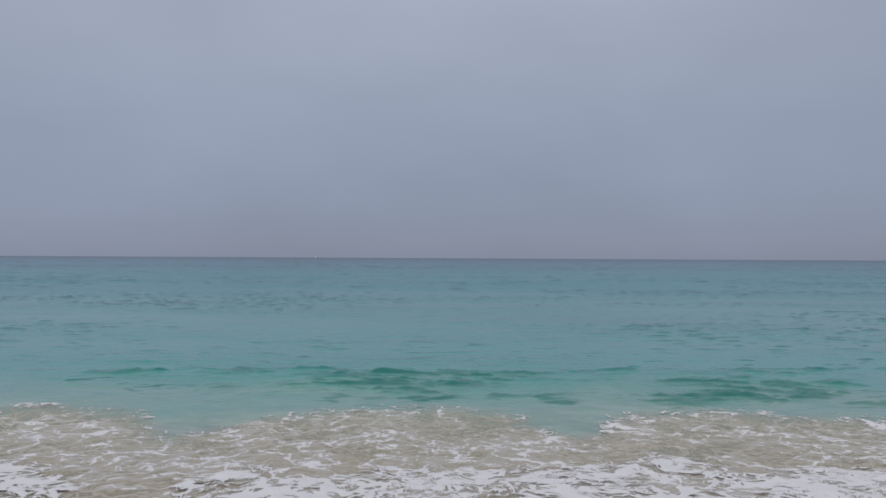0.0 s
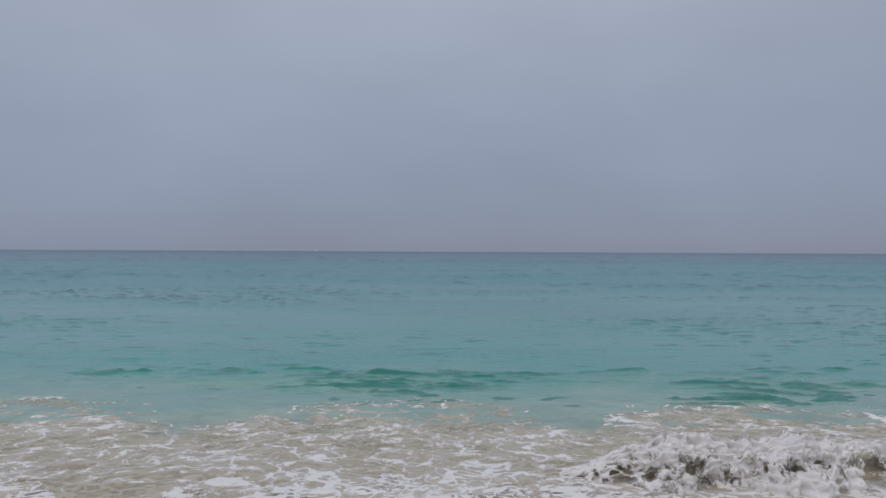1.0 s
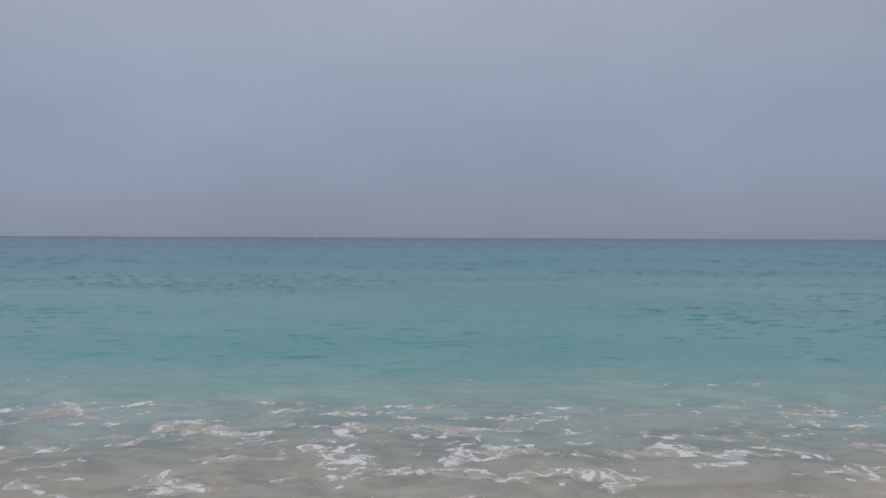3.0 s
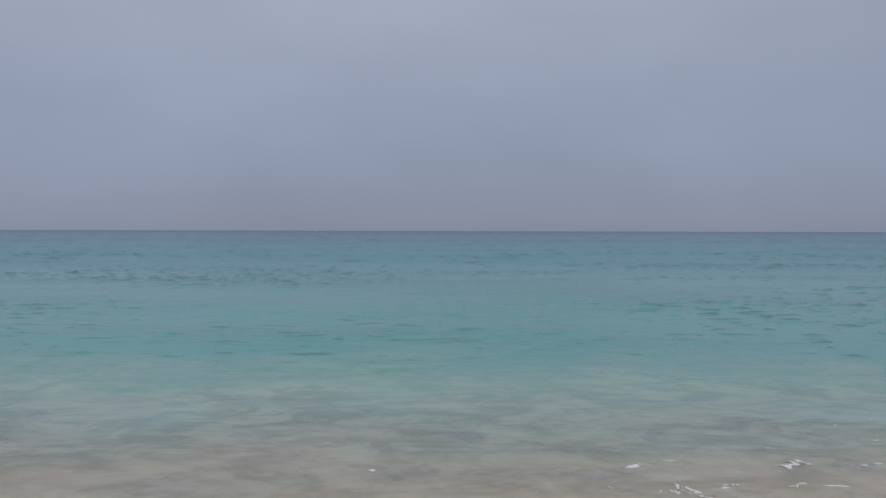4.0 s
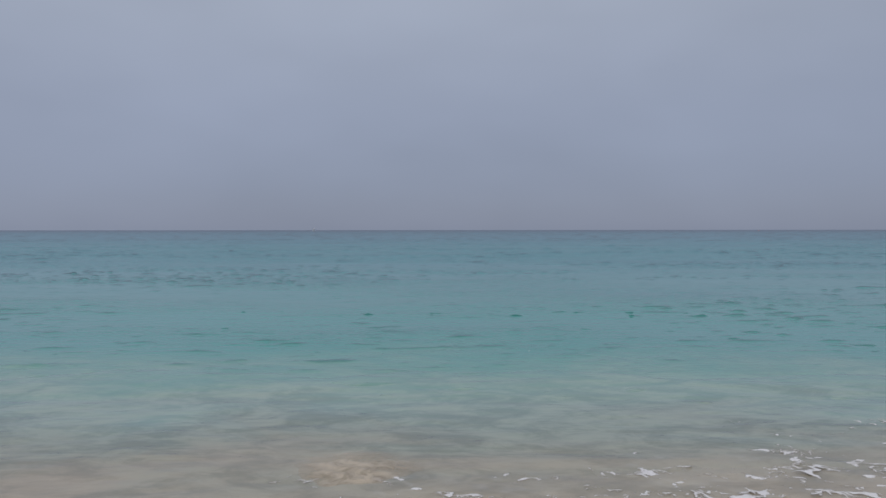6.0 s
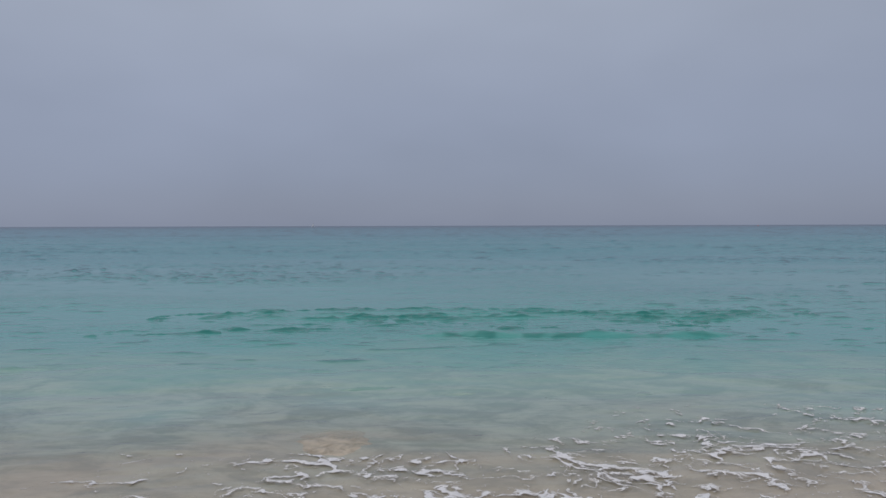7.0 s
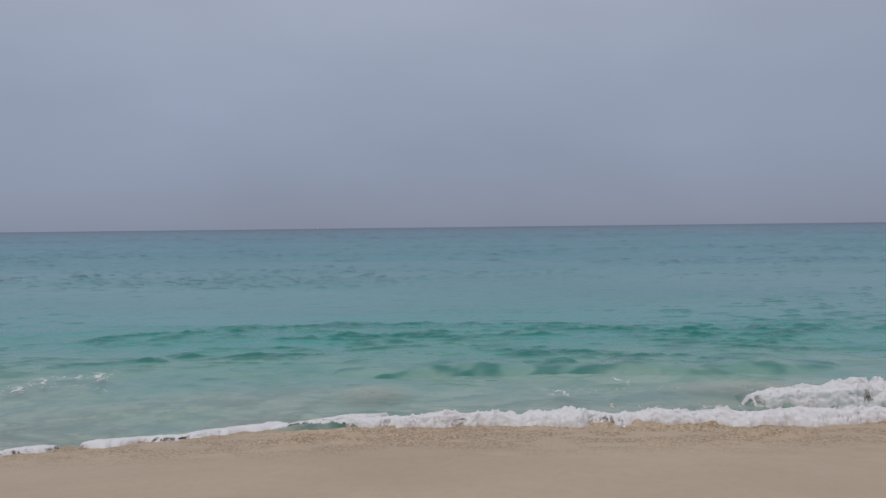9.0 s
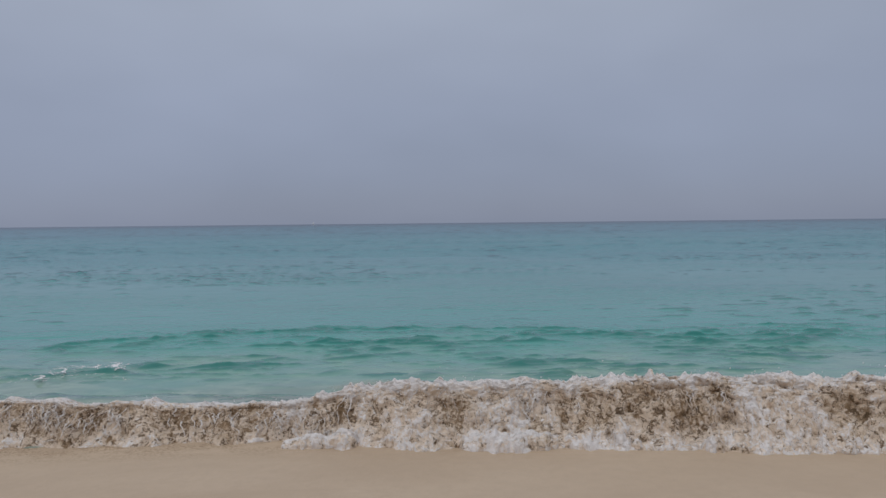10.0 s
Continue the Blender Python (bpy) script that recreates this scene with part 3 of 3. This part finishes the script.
def build_breaker():
    def shape(x):
        return 0.50 + 0.46 * smooth(-2.6, -0.4, x) + 0.12 * smooth(0.5, 2.5, x) + 0.13 * layers(x * 0.9, x * 0 + 4.2, 4, 91, 0.6)

    def splash(x):
        return (0.15 + 0.85 * smooth(-0.15, 0.35, layers(x * 1.3, x * 0 + 9.2, 4, 93, 0.65))) * smooth(-2.4, -1.4, x)
    base = tagged(new("breaking_wave"), "breaking shore wave, brown with stirred sand and white froth", "wave")
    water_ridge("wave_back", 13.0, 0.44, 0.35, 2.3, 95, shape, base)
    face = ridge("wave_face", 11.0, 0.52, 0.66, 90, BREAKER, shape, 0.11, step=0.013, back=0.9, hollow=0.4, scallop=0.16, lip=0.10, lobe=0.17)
    face.parent = base
    face["label"] = "torn sandy froth"
    fringe("fringe", 900, 11.0, 0.52, 0.66, 0.10, 90, shape, base)
    foot = ridge("foot_foam", 11.0, 0.15, 0.16, 97, BREAKER, splash, 0.12, step=0.012, back=0.25, thin=0.35, scallop=0.22, lobe=0.07, pale=0.32)
    foot.parent = base
    foot.location = (0, -0.54, 0)
    foot["label"] = "white splashing foam along the foot"
    spray("spray", 1500, 11.0, 0.55, 5, shape, base)
    return base


def build_crest(length, height, depth, seed, label, shape, drops=150, net=0.08, water=0.5, wander=0.12, material=None, thin=0.0):
    base = tagged(new("wave_crest"), label, "wave", group="small waves at the shore")
    if water:
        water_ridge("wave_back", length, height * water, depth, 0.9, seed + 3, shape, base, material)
    face = ridge("foam", length, height, depth, seed, FOAM, shape, height * 0.8, step=0.013, back=0.5, net=net, wander=wander, thin=thin, scallop=0.24, lobe=height * 0.6, spiky=min(1.1, 0.13 / height))
    face.parent = base
    spray("spray", drops, length, height, seed, shape, base)
    return base


def build_churn(length, height, seed, label):
    shape = hump(-length * 0.5, -length * 0.25, length * 0.25, length * 0.5, seed)
    base = tagged(new("churned_sand"), label, "sand", group="churned sand in the wash")
    face = ridge("sand_face", length, height, height * 2.2, seed, BREAKER, shape, height * 0.55, step=0.015, back=0.5, pale=-0.55)
    face.parent = base
    return base


def build_plume(wide, deep, tall, seed, label, material, furrow=0.0):
    """A boil of sand-laden water that domes up through the surface."""
    r, a = np.meshgrid(np.linspace(0, 1, 40), np.linspace(0, 2 * np.pi, 90), indexing="ij")
    X, Y = r * np.cos(a) * wide / 2, r * np.sin(a) * deep / 2
    lump = (layers(X * 4, Y * 4, 3, seed) + furrow * np.sin(26 * Y + 9 * X + 5 * layers(X * 2, Y * 2, 2, seed + 3))) * np.cos(r * np.pi / 2)
    X = X * (1 + 0.25 * grain(np.cos(a) * 1.5 + 3, np.sin(a) * 1.5, seed))
    Z = tall * (np.cos(r * np.pi / 2) ** 0.9 - 0.25) + 0.1 * tall * lump
    base = sheet("sand_plume", X, Y, Z, material, extra={"lace": np.cos(r * np.pi / 2) + 0.3 * lump})
    return tagged(base, label, "water", group="sand boils in the shallows")


def hump(a, b, c, d, seed):
    return lambda x: smooth(a, b, x) * smooth(d, c, x) * (0.8 + 0.55 * layers(x * 0.9, x * 0 + seed, 3, seed))


def plume_material(name, dull, bright, most):
    m = Nodes(name)
    local = m.add("ShaderNodeTexCoord").outputs["Object"]
    lace = m.add("ShaderNodeAttribute")
    lace.attribute_name = "lace"
    swirl = m.noise(local, 5.0, 5.0, 0.6, 1.2)
    c = m.mix(m.span(swirl, 0.3, 0.7), dull, bright)
    return m.surface(c, 0.35, m.bump(swirl, 0.15, 0.02), 1.33, alpha=m.math("MULTIPLY", m.span(lace.outputs["Fac"], 0.30, 1.1, 0.0, most), m.span(swirl, 0.25, 0.6, 0.55, 1.0)))


PLUME = plume_material("sandy_water", (0.42, 0.40, 0.30), (0.55, 0.50, 0.38), 0.45)
SAND_BOIL = plume_material("sand_boil", (0.47, 0.375, 0.265), (0.63, 0.52, 0.39), 0.85)


def turbid_material():
    m = Nodes("turbid_water")
    local = m.add("ShaderNodeTexCoord").outputs["Object"]
    swirl = m.noise(m.scaled(local, (2.0, 2.0, 5.0)), 1.0, 5.0, 0.62, 1.2)
    c = m.mix(m.span(swirl, 0.32, 0.7), (0.36, 0.32, 0.20), (0.56, 0.49, 0.355))
    return m.surface(c, 0.12, m.bump(swirl, 0.2, 0.03), 1.33)


TURBID = turbid_material()
breaker = build_breaker()
bore = build_crest(6.0, 0.42, 0.60, 120, "foaming white bore of a spent wave", hump(-2.9, -1.0, 2.4, 3.0, 12), 260, 0.5, 0.75, 0.0, TURBID)
crest_one = build_crest(4.6, 0.125, 0.22, 140, "low white foaming crest near the sand", hump(-2.2, -0.6, 0.6, 2.2, 14), 160, 0.15, thin=0.2)
crest_two = build_crest(8.6, 0.11, 0.16, 160, "long low white crest along the waterline", hump(-4.2, -0.4, 3.4, 4.2, 16), 200)
crest_three = build_crest(2.6, 0.16, 0.25, 180, "short white crest breaking behind the waterline", hump(-1.2, -0.5, 0.5, 1.2, 18), 80, 0.15)
crest_four = build_crest(2.4, 0.13, 0.2, 200, "short white crest turning over on the sand", hump(-1.2, -0.5, 0.5, 1.2, 18), 60)


def broken_line(x):
    return smooth(-2.7, -1.5, x) * smooth(2.7, 2.0, x) * smooth(-0.25, 0.25, layers(x * 1.1, x * 0 + 6.1, 3, 21, 0.6))


crest_five = build_crest(5.4, 0.022, 0.12, 210, "thin broken white line of foam along the waterline", broken_line, 0, 0.0, 0, thin=0.15)
crest_six = build_crest(0.9, 0.10, 0.16, 220, "small white burst of foam behind the waterline", hump(-0.42, -0.05, 0.1, 0.4, 22), 160, 0.0, 0, thin=0.1)


def build_patch(wide, deep, seed, cover, label):
    """A drifting patch of loose foam on the open water."""
    def rear(X):
        return PIVOT + deep / 2 * np.sqrt(np.clip(1 - (2 * X / wide) ** 2, 0, 1)) - 0.1
    ob = foam_field("foam_patch", -wide / 2, wide / 2, PIVOT - deep / 2, PIVOT + deep / 2, 0.02, seed, cover, None, label, rear, 0.2)
    return tagged(ob, category="foam", group="loose foam off the sand")


patch_one = build_patch(2.4, 1.7, 800, 0.0, "small patch of loose white foam on the water")
patch_two = build_patch(2.6, 1.3, 820, 0.0, "thin flecks of white foam behind the waterline")
churn_one = build_churn(1.6, 0.14, 230, "brown churned sand at the edge of the backwash")
churn_two = build_churn(2.2, 0.16, 250, "clumped brown sand thrown up by the backwash")
plume_one = build_plume(1.7, 1.5, 0.05, 270, "tan boil of sandy water behind the waterline", PLUME)
plume_two = build_plume(1.5, 1.9, 0.075, 290, "rippled tan rise of sand under the shallows", SAND_BOIL, 0.28)
plume_three = build_plume(3.2, 1.4, 0.03, 296, "long tan cloud of sandy water behind the small waves", PLUME)


def build_swell(length, height, seed):
    base = tagged(new("swell"), "smooth turquoise swell running towards the beach", "wave", group="swells")
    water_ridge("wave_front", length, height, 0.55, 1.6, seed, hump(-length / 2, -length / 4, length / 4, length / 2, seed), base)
    return base


swell_three = build_swell(9.0, 0.18, 370)


def build_chop(wide, deep, seed, label):
    """A group of short steep wavelets on a low swell, running in together."""
    xs, ys = np.arange(-wide / 2, wide / 2, 0.045), np.arange(-deep / 2, deep / 2, 0.032)
    X, Y = np.meshgrid(xs, ys)
    edge = smooth(1.0, 0.25, np.maximum(np.abs(2 * X / wide), np.abs(2 * Y / deep)) + 0.35 * layers(X * 0.25, Y * 0.4, 3, seed + 4))
    z = 0.13 * wavelets(X, Y, 1.1, 0.42, seed, 0.08) + 0.09 * wavelets(X, Y, 0.55, 0.24, seed + 20, 0.04) + 0.05 * wavelets(X, Y, 0.3, 0.15, seed + 35, 0.12)
    z = z * (0.35 + 0.65 * smooth(-0.3, 0.3, layers(X * 0.3, Y * 0.6, 2, seed + 50)))
    swell = 0.022 * np.sin(Y * 1.5 + 2.0 * grain(X * 0.2, Y * 0.1, seed + 30))
    Z = (z + swell) * edge - 0.12 * (1 - edge)
    # wavelets and broad patches painted deeper green for missing sky reflection
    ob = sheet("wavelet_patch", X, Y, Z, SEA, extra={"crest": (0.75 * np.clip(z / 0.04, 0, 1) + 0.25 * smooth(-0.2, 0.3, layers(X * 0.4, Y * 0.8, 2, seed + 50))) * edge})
    return tagged(ob, label, "waves", kind="stuff")


chop_one = build_chop(24.0, 6.5, 510, "patch of short turquoise wavelets off the beach")
chop_two = build_chop(30.0, 9.0, 540, "field of steep green wavelets running towards the beach")


# ---------------------------------------------------------------- far things
def block(bm, size, place, bevel=0.0):
    made = bmesh.ops.create_cube(bm, size=1.0, matrix=Matrix.Translation(place) @ Matrix.Diagonal((*size, 1)))
    if bevel:
        edges = {e for v in made["verts"] for e in v.link_edges}
        bmesh.ops.bevel(bm, geom=list(edges), offset=bevel, segments=2, affect="EDGES")


def part(name, bm, material, parent, label=""):
    mesh = bpy.data.meshes.new(name)
    bm.to_mesh(mesh)
    bm.free()
    mesh.materials.append(material)
    ob = new(name, mesh)
    ob.parent = parent
    return tagged(ob, label)


def build_sailboat():
    white, grey_paint = plain("boat_paint", (0.8, 0.8, 0.8)), plain("spar_metal", (0.45, 0.45, 0.47))
    boat = tagged(new("sailboat"), "small white sailing boat far out on the sea", "boat")
    bm = bmesh.new()
    sections = []
    for i in range(9):
        s = i / 8 * 2 - 1
        w = 1.15 * (1 - max(0, s) ** 2.4) * (1 - 0.25 * max(0, -s))
        sections.append([bm.verts.new(p) for p in ((s * 3.6, -w, 1.0), (s * 3.5, -w * 0.7, 0.1), (s * 3.3, 0, -0.35), (s * 3.5, w * 0.7, 0.1), (s * 3.6, w, 1.0))])
    for p, q in zip(sections, sections[1:]):
        for j in range(4):
            bm.faces.new((p[j], p[j + 1], q[j + 1], q[j]))
        bm.faces.new((p[0], q[0], q[4], p[4]))
    part("hull", bm, white, boat)
    bm = bmesh.new()
    block(bm, (0.14, 0.14, 7.0), (0.5, 0, 4.4))
    part("mast", bm, grey_paint, boat, "grey metal mast")
    bm = bmesh.new()
    a, b, c = Vector((0.3, 0, 1.7)), Vector((-3.0, 0.4, 1.7)), Vector((0.4, 0, 7.6))
    for side_y in (-0.02, 0.02):
        bm.faces.new([bm.verts.new(v + Vector((0, side_y, 0))) for v in (a, b, c)])
    part("sail", bm, white, boat, "white triangular sail")
    return boat


def build_buoy():
    red = plain("buoy_paint", (0.5, 0.12, 0.07))
    buoy = tagged(new("buoy"), "small red marker buoy floating far out", "buoy")
    bm = bmesh.new()
    bmesh.ops.create_cone(bm, cap_ends=True, segments=16, radius1=0.8, radius2=0.6, depth=0.9, matrix=Matrix.Translation((0, 0, 0.2)))
    part("float", bm, red, buoy)
    bm = bmesh.new()
    bmesh.ops.create_cone(bm, cap_ends=True, segments=12, radius1=0.45, radius2=0.12, depth=1.6, matrix=Matrix.Translation((0, 0, 1.4)))
    part("marker", bm, red, buoy)
    return buoy


def build_fly():
    """A small dark fly with its wings spread."""
    dark, clear_wing = plain("fly_body", (0.02, 0.02, 0.022), 0.4), plain("fly_wing", (0.16, 0.16, 0.16), 0.3)
    fly = tagged(new("fly"), "small dark fly crossing in front of the sky", "insect")
    bm = bmesh.new()
    for x, size, squeeze in ((0.0, 0.0028, 1.1), (0.0048, 0.0034, 1.7), (-0.0035, 0.0019, 1.0)):
        bmesh.ops.create_uvsphere(bm, u_segments=12, v_segments=8, radius=size, matrix=Matrix.Translation((x, 0, 0)) @ Matrix.Diagonal((squeeze, 1, 0.9, 1)))
    part("body", bm, dark, fly)
    for side_y in (-1, 1):
        bm = bmesh.new()
        bmesh.ops.create_uvsphere(bm, u_segments=12, v_segments=6, radius=0.004,
                                  matrix=Matrix.Translation((0.003, side_y * 0.0045, 0.002)) @ Matrix.Rotation(side_y * 0.7, 4, "Z") @ Matrix.Diagonal((1.1, 0.5, 0.05, 1)))
        part("wing", bm, clear_wing, fly, "thin grey wing")
    return fly


fly = build_fly()
sailboat = build_sailboat()
sailboat.matrix_world = pose(-268, 1500, 0, 0, 0, 25)
buoy = build_buoy()
buoy.matrix_world = pose(494, 1100, -0.3)


# ---------------------------------------------------------------- what moves
def motions():
    walk(sea_one, [(0, pose(0, 5.5, -0.02)), (8.0, pose(-0.5, 1.1, -0.02)), (9.0, pose(-0.55, 0.55, -0.055)), (10, pose(-0.6, 0.0, -0.055))])
    walk(sea_two, [(0, pose(-1.2, 3.5, -0.03)), (8.0, pose(0.7, 0.7, -0.03)), (9.0, pose(0.95, 0.35, -0.065)), (10, pose(1.2, 0.0, -0.065))])
    walk(fly, [(t, pose(0.655 - 4.89 * (t - 2.5), 3.8, 3.34 + 0.25 * (t - 2.5))) for t in (0, 2.5, 5, 7.5, 10)])
    # the sheet of shallow water tilts as it drains: seconds, slope, shift up the beach
    drain = ((0, 0.056, 0.0), (0.8, 0.058, -0.25), (1.6, 0.052, -0.1), (2.7, 0.052, 0.25), (4.5, 0.053, 0.1), (5.7, 0.053, 0.0),
             (7.0, 0.050, 0.05), (7.6, 0.044, 0.15), (8.0, 0.034, 0.25), (8.5, 0.006, 0.4), (9.0, -0.02, 0.5), (10.0, -0.03, 0.5))
    walk(swash, [(t, pose(0, PIVOT + dy, -4.0 * max(0.0, 0.034 - s), -math.degrees(math.atan(s)))) for t, s, dy in drain])
    walk(wash_foam, [(0, pose(0, 0, 0.006)), (0.8, pose(0.05, -0.2, 0.004)), (1.3, pose(0.05, -0.15, -0.012)), (1.9, pose(0.1, 0.1, -0.055)),
                     (2.6, pose(0.2, 0.3, -0.12)), (4.2, pose(0.2, 0.3, -0.25)), (10, pose(0.2, 0.3, -0.3))])
    walk(net_foam, [(0, pose(0, 0, 0.008)), (1.0, pose(0.05, 0.25, 0.014)), (1.7, pose(0.1, 0.2, 0.014)), (2.5, pose(0.15, 0.2, -0.006)),
                    (3.1, pose(0.2, 0.3, -0.012)), (3.8, pose(0.25, 0.4, -0.035)), (5.2, pose(0.25, 0.4, -0.25)), (10, pose(0.25, 0.4, -0.3))])
    walk(lace_foam, [(0, pose(0, 0.3, -0.25)), (2.4, pose(0, 0.2, -0.12)), (3.4, pose(0, 0.1, -0.03)), (4.5, pose(1.0, -0.35, -0.012)), (5.5, pose(0.9, -0.35, -0.011)), (7.0, pose(0, 0, 0.012)),
                     (7.7, pose(-0.1, 0.1, 0.012)), (8.5, pose(-0.2, 0.3, -0.03)), (9.0, pose(-0.2, 0.3, -0.1)), (10, pose(-0.2, 0.3, -0.2))])
    walk(bore, [(0, pose(3.6, 7.6, -0.55)), (0.5, pose(3.5, 7.0, -0.2)), (1.0, pose(3.4, 6.5, 0.05)), (1.5, pose(2.0, 6.15, 0.0)),
                (2.0, pose(1.6, 5.7, -0.3)), (2.7, pose(1.6, 5.3, -0.7)), (10, pose(1.6, 5.3, -0.8))])
    walk(crest_one, [(0, pose(1.6, 8.6, -0.5)), (6.6, pose(1.6, 7.8, -0.35)), (7.2, pose(1.6, 7.2, -0.06)), (7.5, pose(1.5, 6.85, 0.0)),
                     (8.0, pose(1.0, 6.85, 0.02)), (8.5, pose(0.9, 7.15, -0.22)), (9.0, pose(0.9, 7.3, -0.4)), (10, pose(0.9, 7.3, -0.6))])
    walk(crest_two, [(0, pose(1.6, 8.8, -0.5)), (7.6, pose(1.6, 7.6, -0.35)), (8.1, pose(1.6, 7.3, -0.06)), (8.5, pose(1.4, 7.45, 0.0)),
                     (9.0, pose(1.3, 7.75, 0.0)), (9.5, pose(1.2, 7.5, -0.2)), (10, pose(1.2, 7.4, -0.5))])
    walk(crest_three, [(0, pose(4.6, 10, -0.5)), (8.6, pose(4.6, 9.3, -0.3)), (9.0, pose(4.7, 8.7, 0.02)), (9.4, pose(4.6, 8.0, -0.1)), (10, pose(4.6, 7.5, -0.6))])
    walk(crest_four, [(0, pose(4.6, 8.4, -0.5)), (7.4, pose(4.6, 7.6, -0.3)), (8.0, pose(4.5, 7.1, 0.02)), (8.5, pose(4.4, 7.1, -0.04)), (9.2, pose(4.4, 7.3, -0.4)), (10, pose(4.4, 7.3, -0.6))])
    walk(crest_five, [(0, pose(-2.7, 7.3, -0.4, 0, 0, 20)), (7.5, pose(-2.8, 7.1, -0.25, 0, 0, 20)), (8.2, pose(-2.9, 6.9, -0.02, 0, 0, 20)), (8.6, pose(-2.8, 7.1, -0.002, 0, 0, 20)),
                      (9.0, pose(-3.0, 7.42, -0.02, 0, 0, 18)), (9.5, pose(-3.9, 7.6, -0.01, 0, 0, 6)), (10, pose(-4.0, 7.9, -0.2, 0, 0, 5))])
    walk(crest_six, [(0, pose(-0.9, 8.9, -0.6)), (8.0, pose(-0.95, 8.7, -0.3)), (8.4, pose(-0.95, 8.45, -0.04)), (8.65, pose(-0.95, 8.3, -0.03)), (9.0, pose(-1.0, 8.1, -0.1)), (9.4, pose(-1.0, 8.0, -0.4)), (10, pose(-1.0, 8.0, -0.7))])
    walk(patch_one, [(0, pose(-5.6, 10.4, -0.3)), (6.9, pose(-5.6, 10.2, -0.08)), (8.0, pose(-5.6, 10.0, 0.035)), (9.0, pose(-5.2, 9.7, 0.03)), (10, pose(-5.1, 10.2, 0.02))])
    walk(patch_two, [(0, pose(2.0, 10.4, -0.3)), (7.8, pose(2.0, 9.8, -0.06)), (8.6, pose(2.1, 9.3, 0.03)), (9.0, pose(2.1, 9.1, 0.04)), (9.5, pose(2.1, 8.8, -0.06)), (10, pose(2.1, 8.5, -0.3))])
    walk(churn_one, [(0, pose(-2.9, 5.5, -0.4)), (0.9, pose(-2.9, 5.6, -0.2)), (1.5, pose(-2.95, 5.75, 0.08)), (2.1, pose(-2.7, 5.6, 0.0)), (2.8, pose(-2.7, 5.5, -0.3)), (10, pose(-2.7, 5.5, -0.5))])
    walk(churn_two, [(0, pose(3.2, 5.5, -0.4)), (1.5, pose(3.2, 5.6, -0.25)), (2.0, pose(3.1, 5.85, 0.08)), (2.5, pose(3.2, 5.75, 0.0)), (3.2, pose(3.2, 5.6, -0.3)), (10, pose(3.2, 5.5, -0.5))])
    walk(plume_one, [(0, pose(-1.0, 9.6, -0.5)), (7.0, pose(-1.1, 8.9, -0.3)), (8.0, pose(-1.0, 8.9, -0.06)), (9.0, pose(-0.95, 9.1, 0.0)), (9.6, pose(-0.95, 9.3, -0.02)), (10, pose(-0.95, 9.4, -0.05))])
    walk(plume_three, [(0, pose(4.0, 9.9, -0.5)), (7.4, pose(4.0, 9.6, -0.3)), (8.4, pose(4.0, 9.2, 0.0)), (9.0, pose(3.9, 9.2, 0.01)), (9.5, pose(3.9, 9.3, -0.04)), (10, pose(3.9, 9.4, -0.3))])
    walk(plume_two, [(0, pose(0.1, 5.6, -0.3)), (3.4, pose(0.2, 5.4, 0.05)), (4.5, pose(0.0, 5.3, 0.145)), (5.0, pose(-0.28, 5.3, 0.15)), (5.5, pose(-0.55, 5.4, 0.145)), (7.0, pose(-1.0, 6.4, 0.08)), (7.8, pose(-1.2, 6.6, -0.2)), (10, pose(-1.2, 6.6, -0.4))])
    walk(chop_one, [(0, pose(1.0, 12.2, 0.0)), (0.8, pose(1.0, 11.6, -0.01)), (1.6, pose(1.0, 11.1, -0.05)), (2.4, pose(1.0, 10.7, -0.12)), (3.4, pose(1.0, 10.4, -0.3)), (10, pose(1, 10.2, -0.8))])
    walk(chop_two, [(0, pose(0.5, 26, -0.6)), (5.0, pose(0.5, 19.0, -0.18)), (6.4, pose(0.5, 17.0, -0.07)), (7.5, pose(0.5, 15.6, -0.01)), (8.5, pose(0.5, 14.0, 0.025)), (9.2, pose(0.4, 13.0, 0.02)), (10, pose(0.3, 12.3, -0.02))])
    walk(swell_three, [(0, pose(3.0, 24, -0.5)), (6.0, pose(2.6, 15.5, -0.2)), (8.0, pose(2.4, 12.2, -0.03)), (9.0, pose(2.2, 10.6, -0.06)), (9.5, pose(2.0, 9.8, -0.2)), (10, pose(2.0, 9.2, -0.35))])
    walk(breaker, [(0, pose(0.4, 15, -0.9, 0, 0, -4)), (8.3, pose(0.4, 10.2, -0.75, 0, 0, -4)), (9.0, pose(0.4, 8.9, -0.72, 0, 0, -4)),
                   (9.25, pose(0.4, 8.2, -0.42, 0, -3, -4)), (9.5, pose(0.4, 7.75, -0.19, 0, -2.4, -4)), (9.75, pose(0.4, 7.4, 0.0, 0, -1.2, -4.5)), (10, pose(0.4, 7.1, 0.03, 0, 0, -5))])


motions()
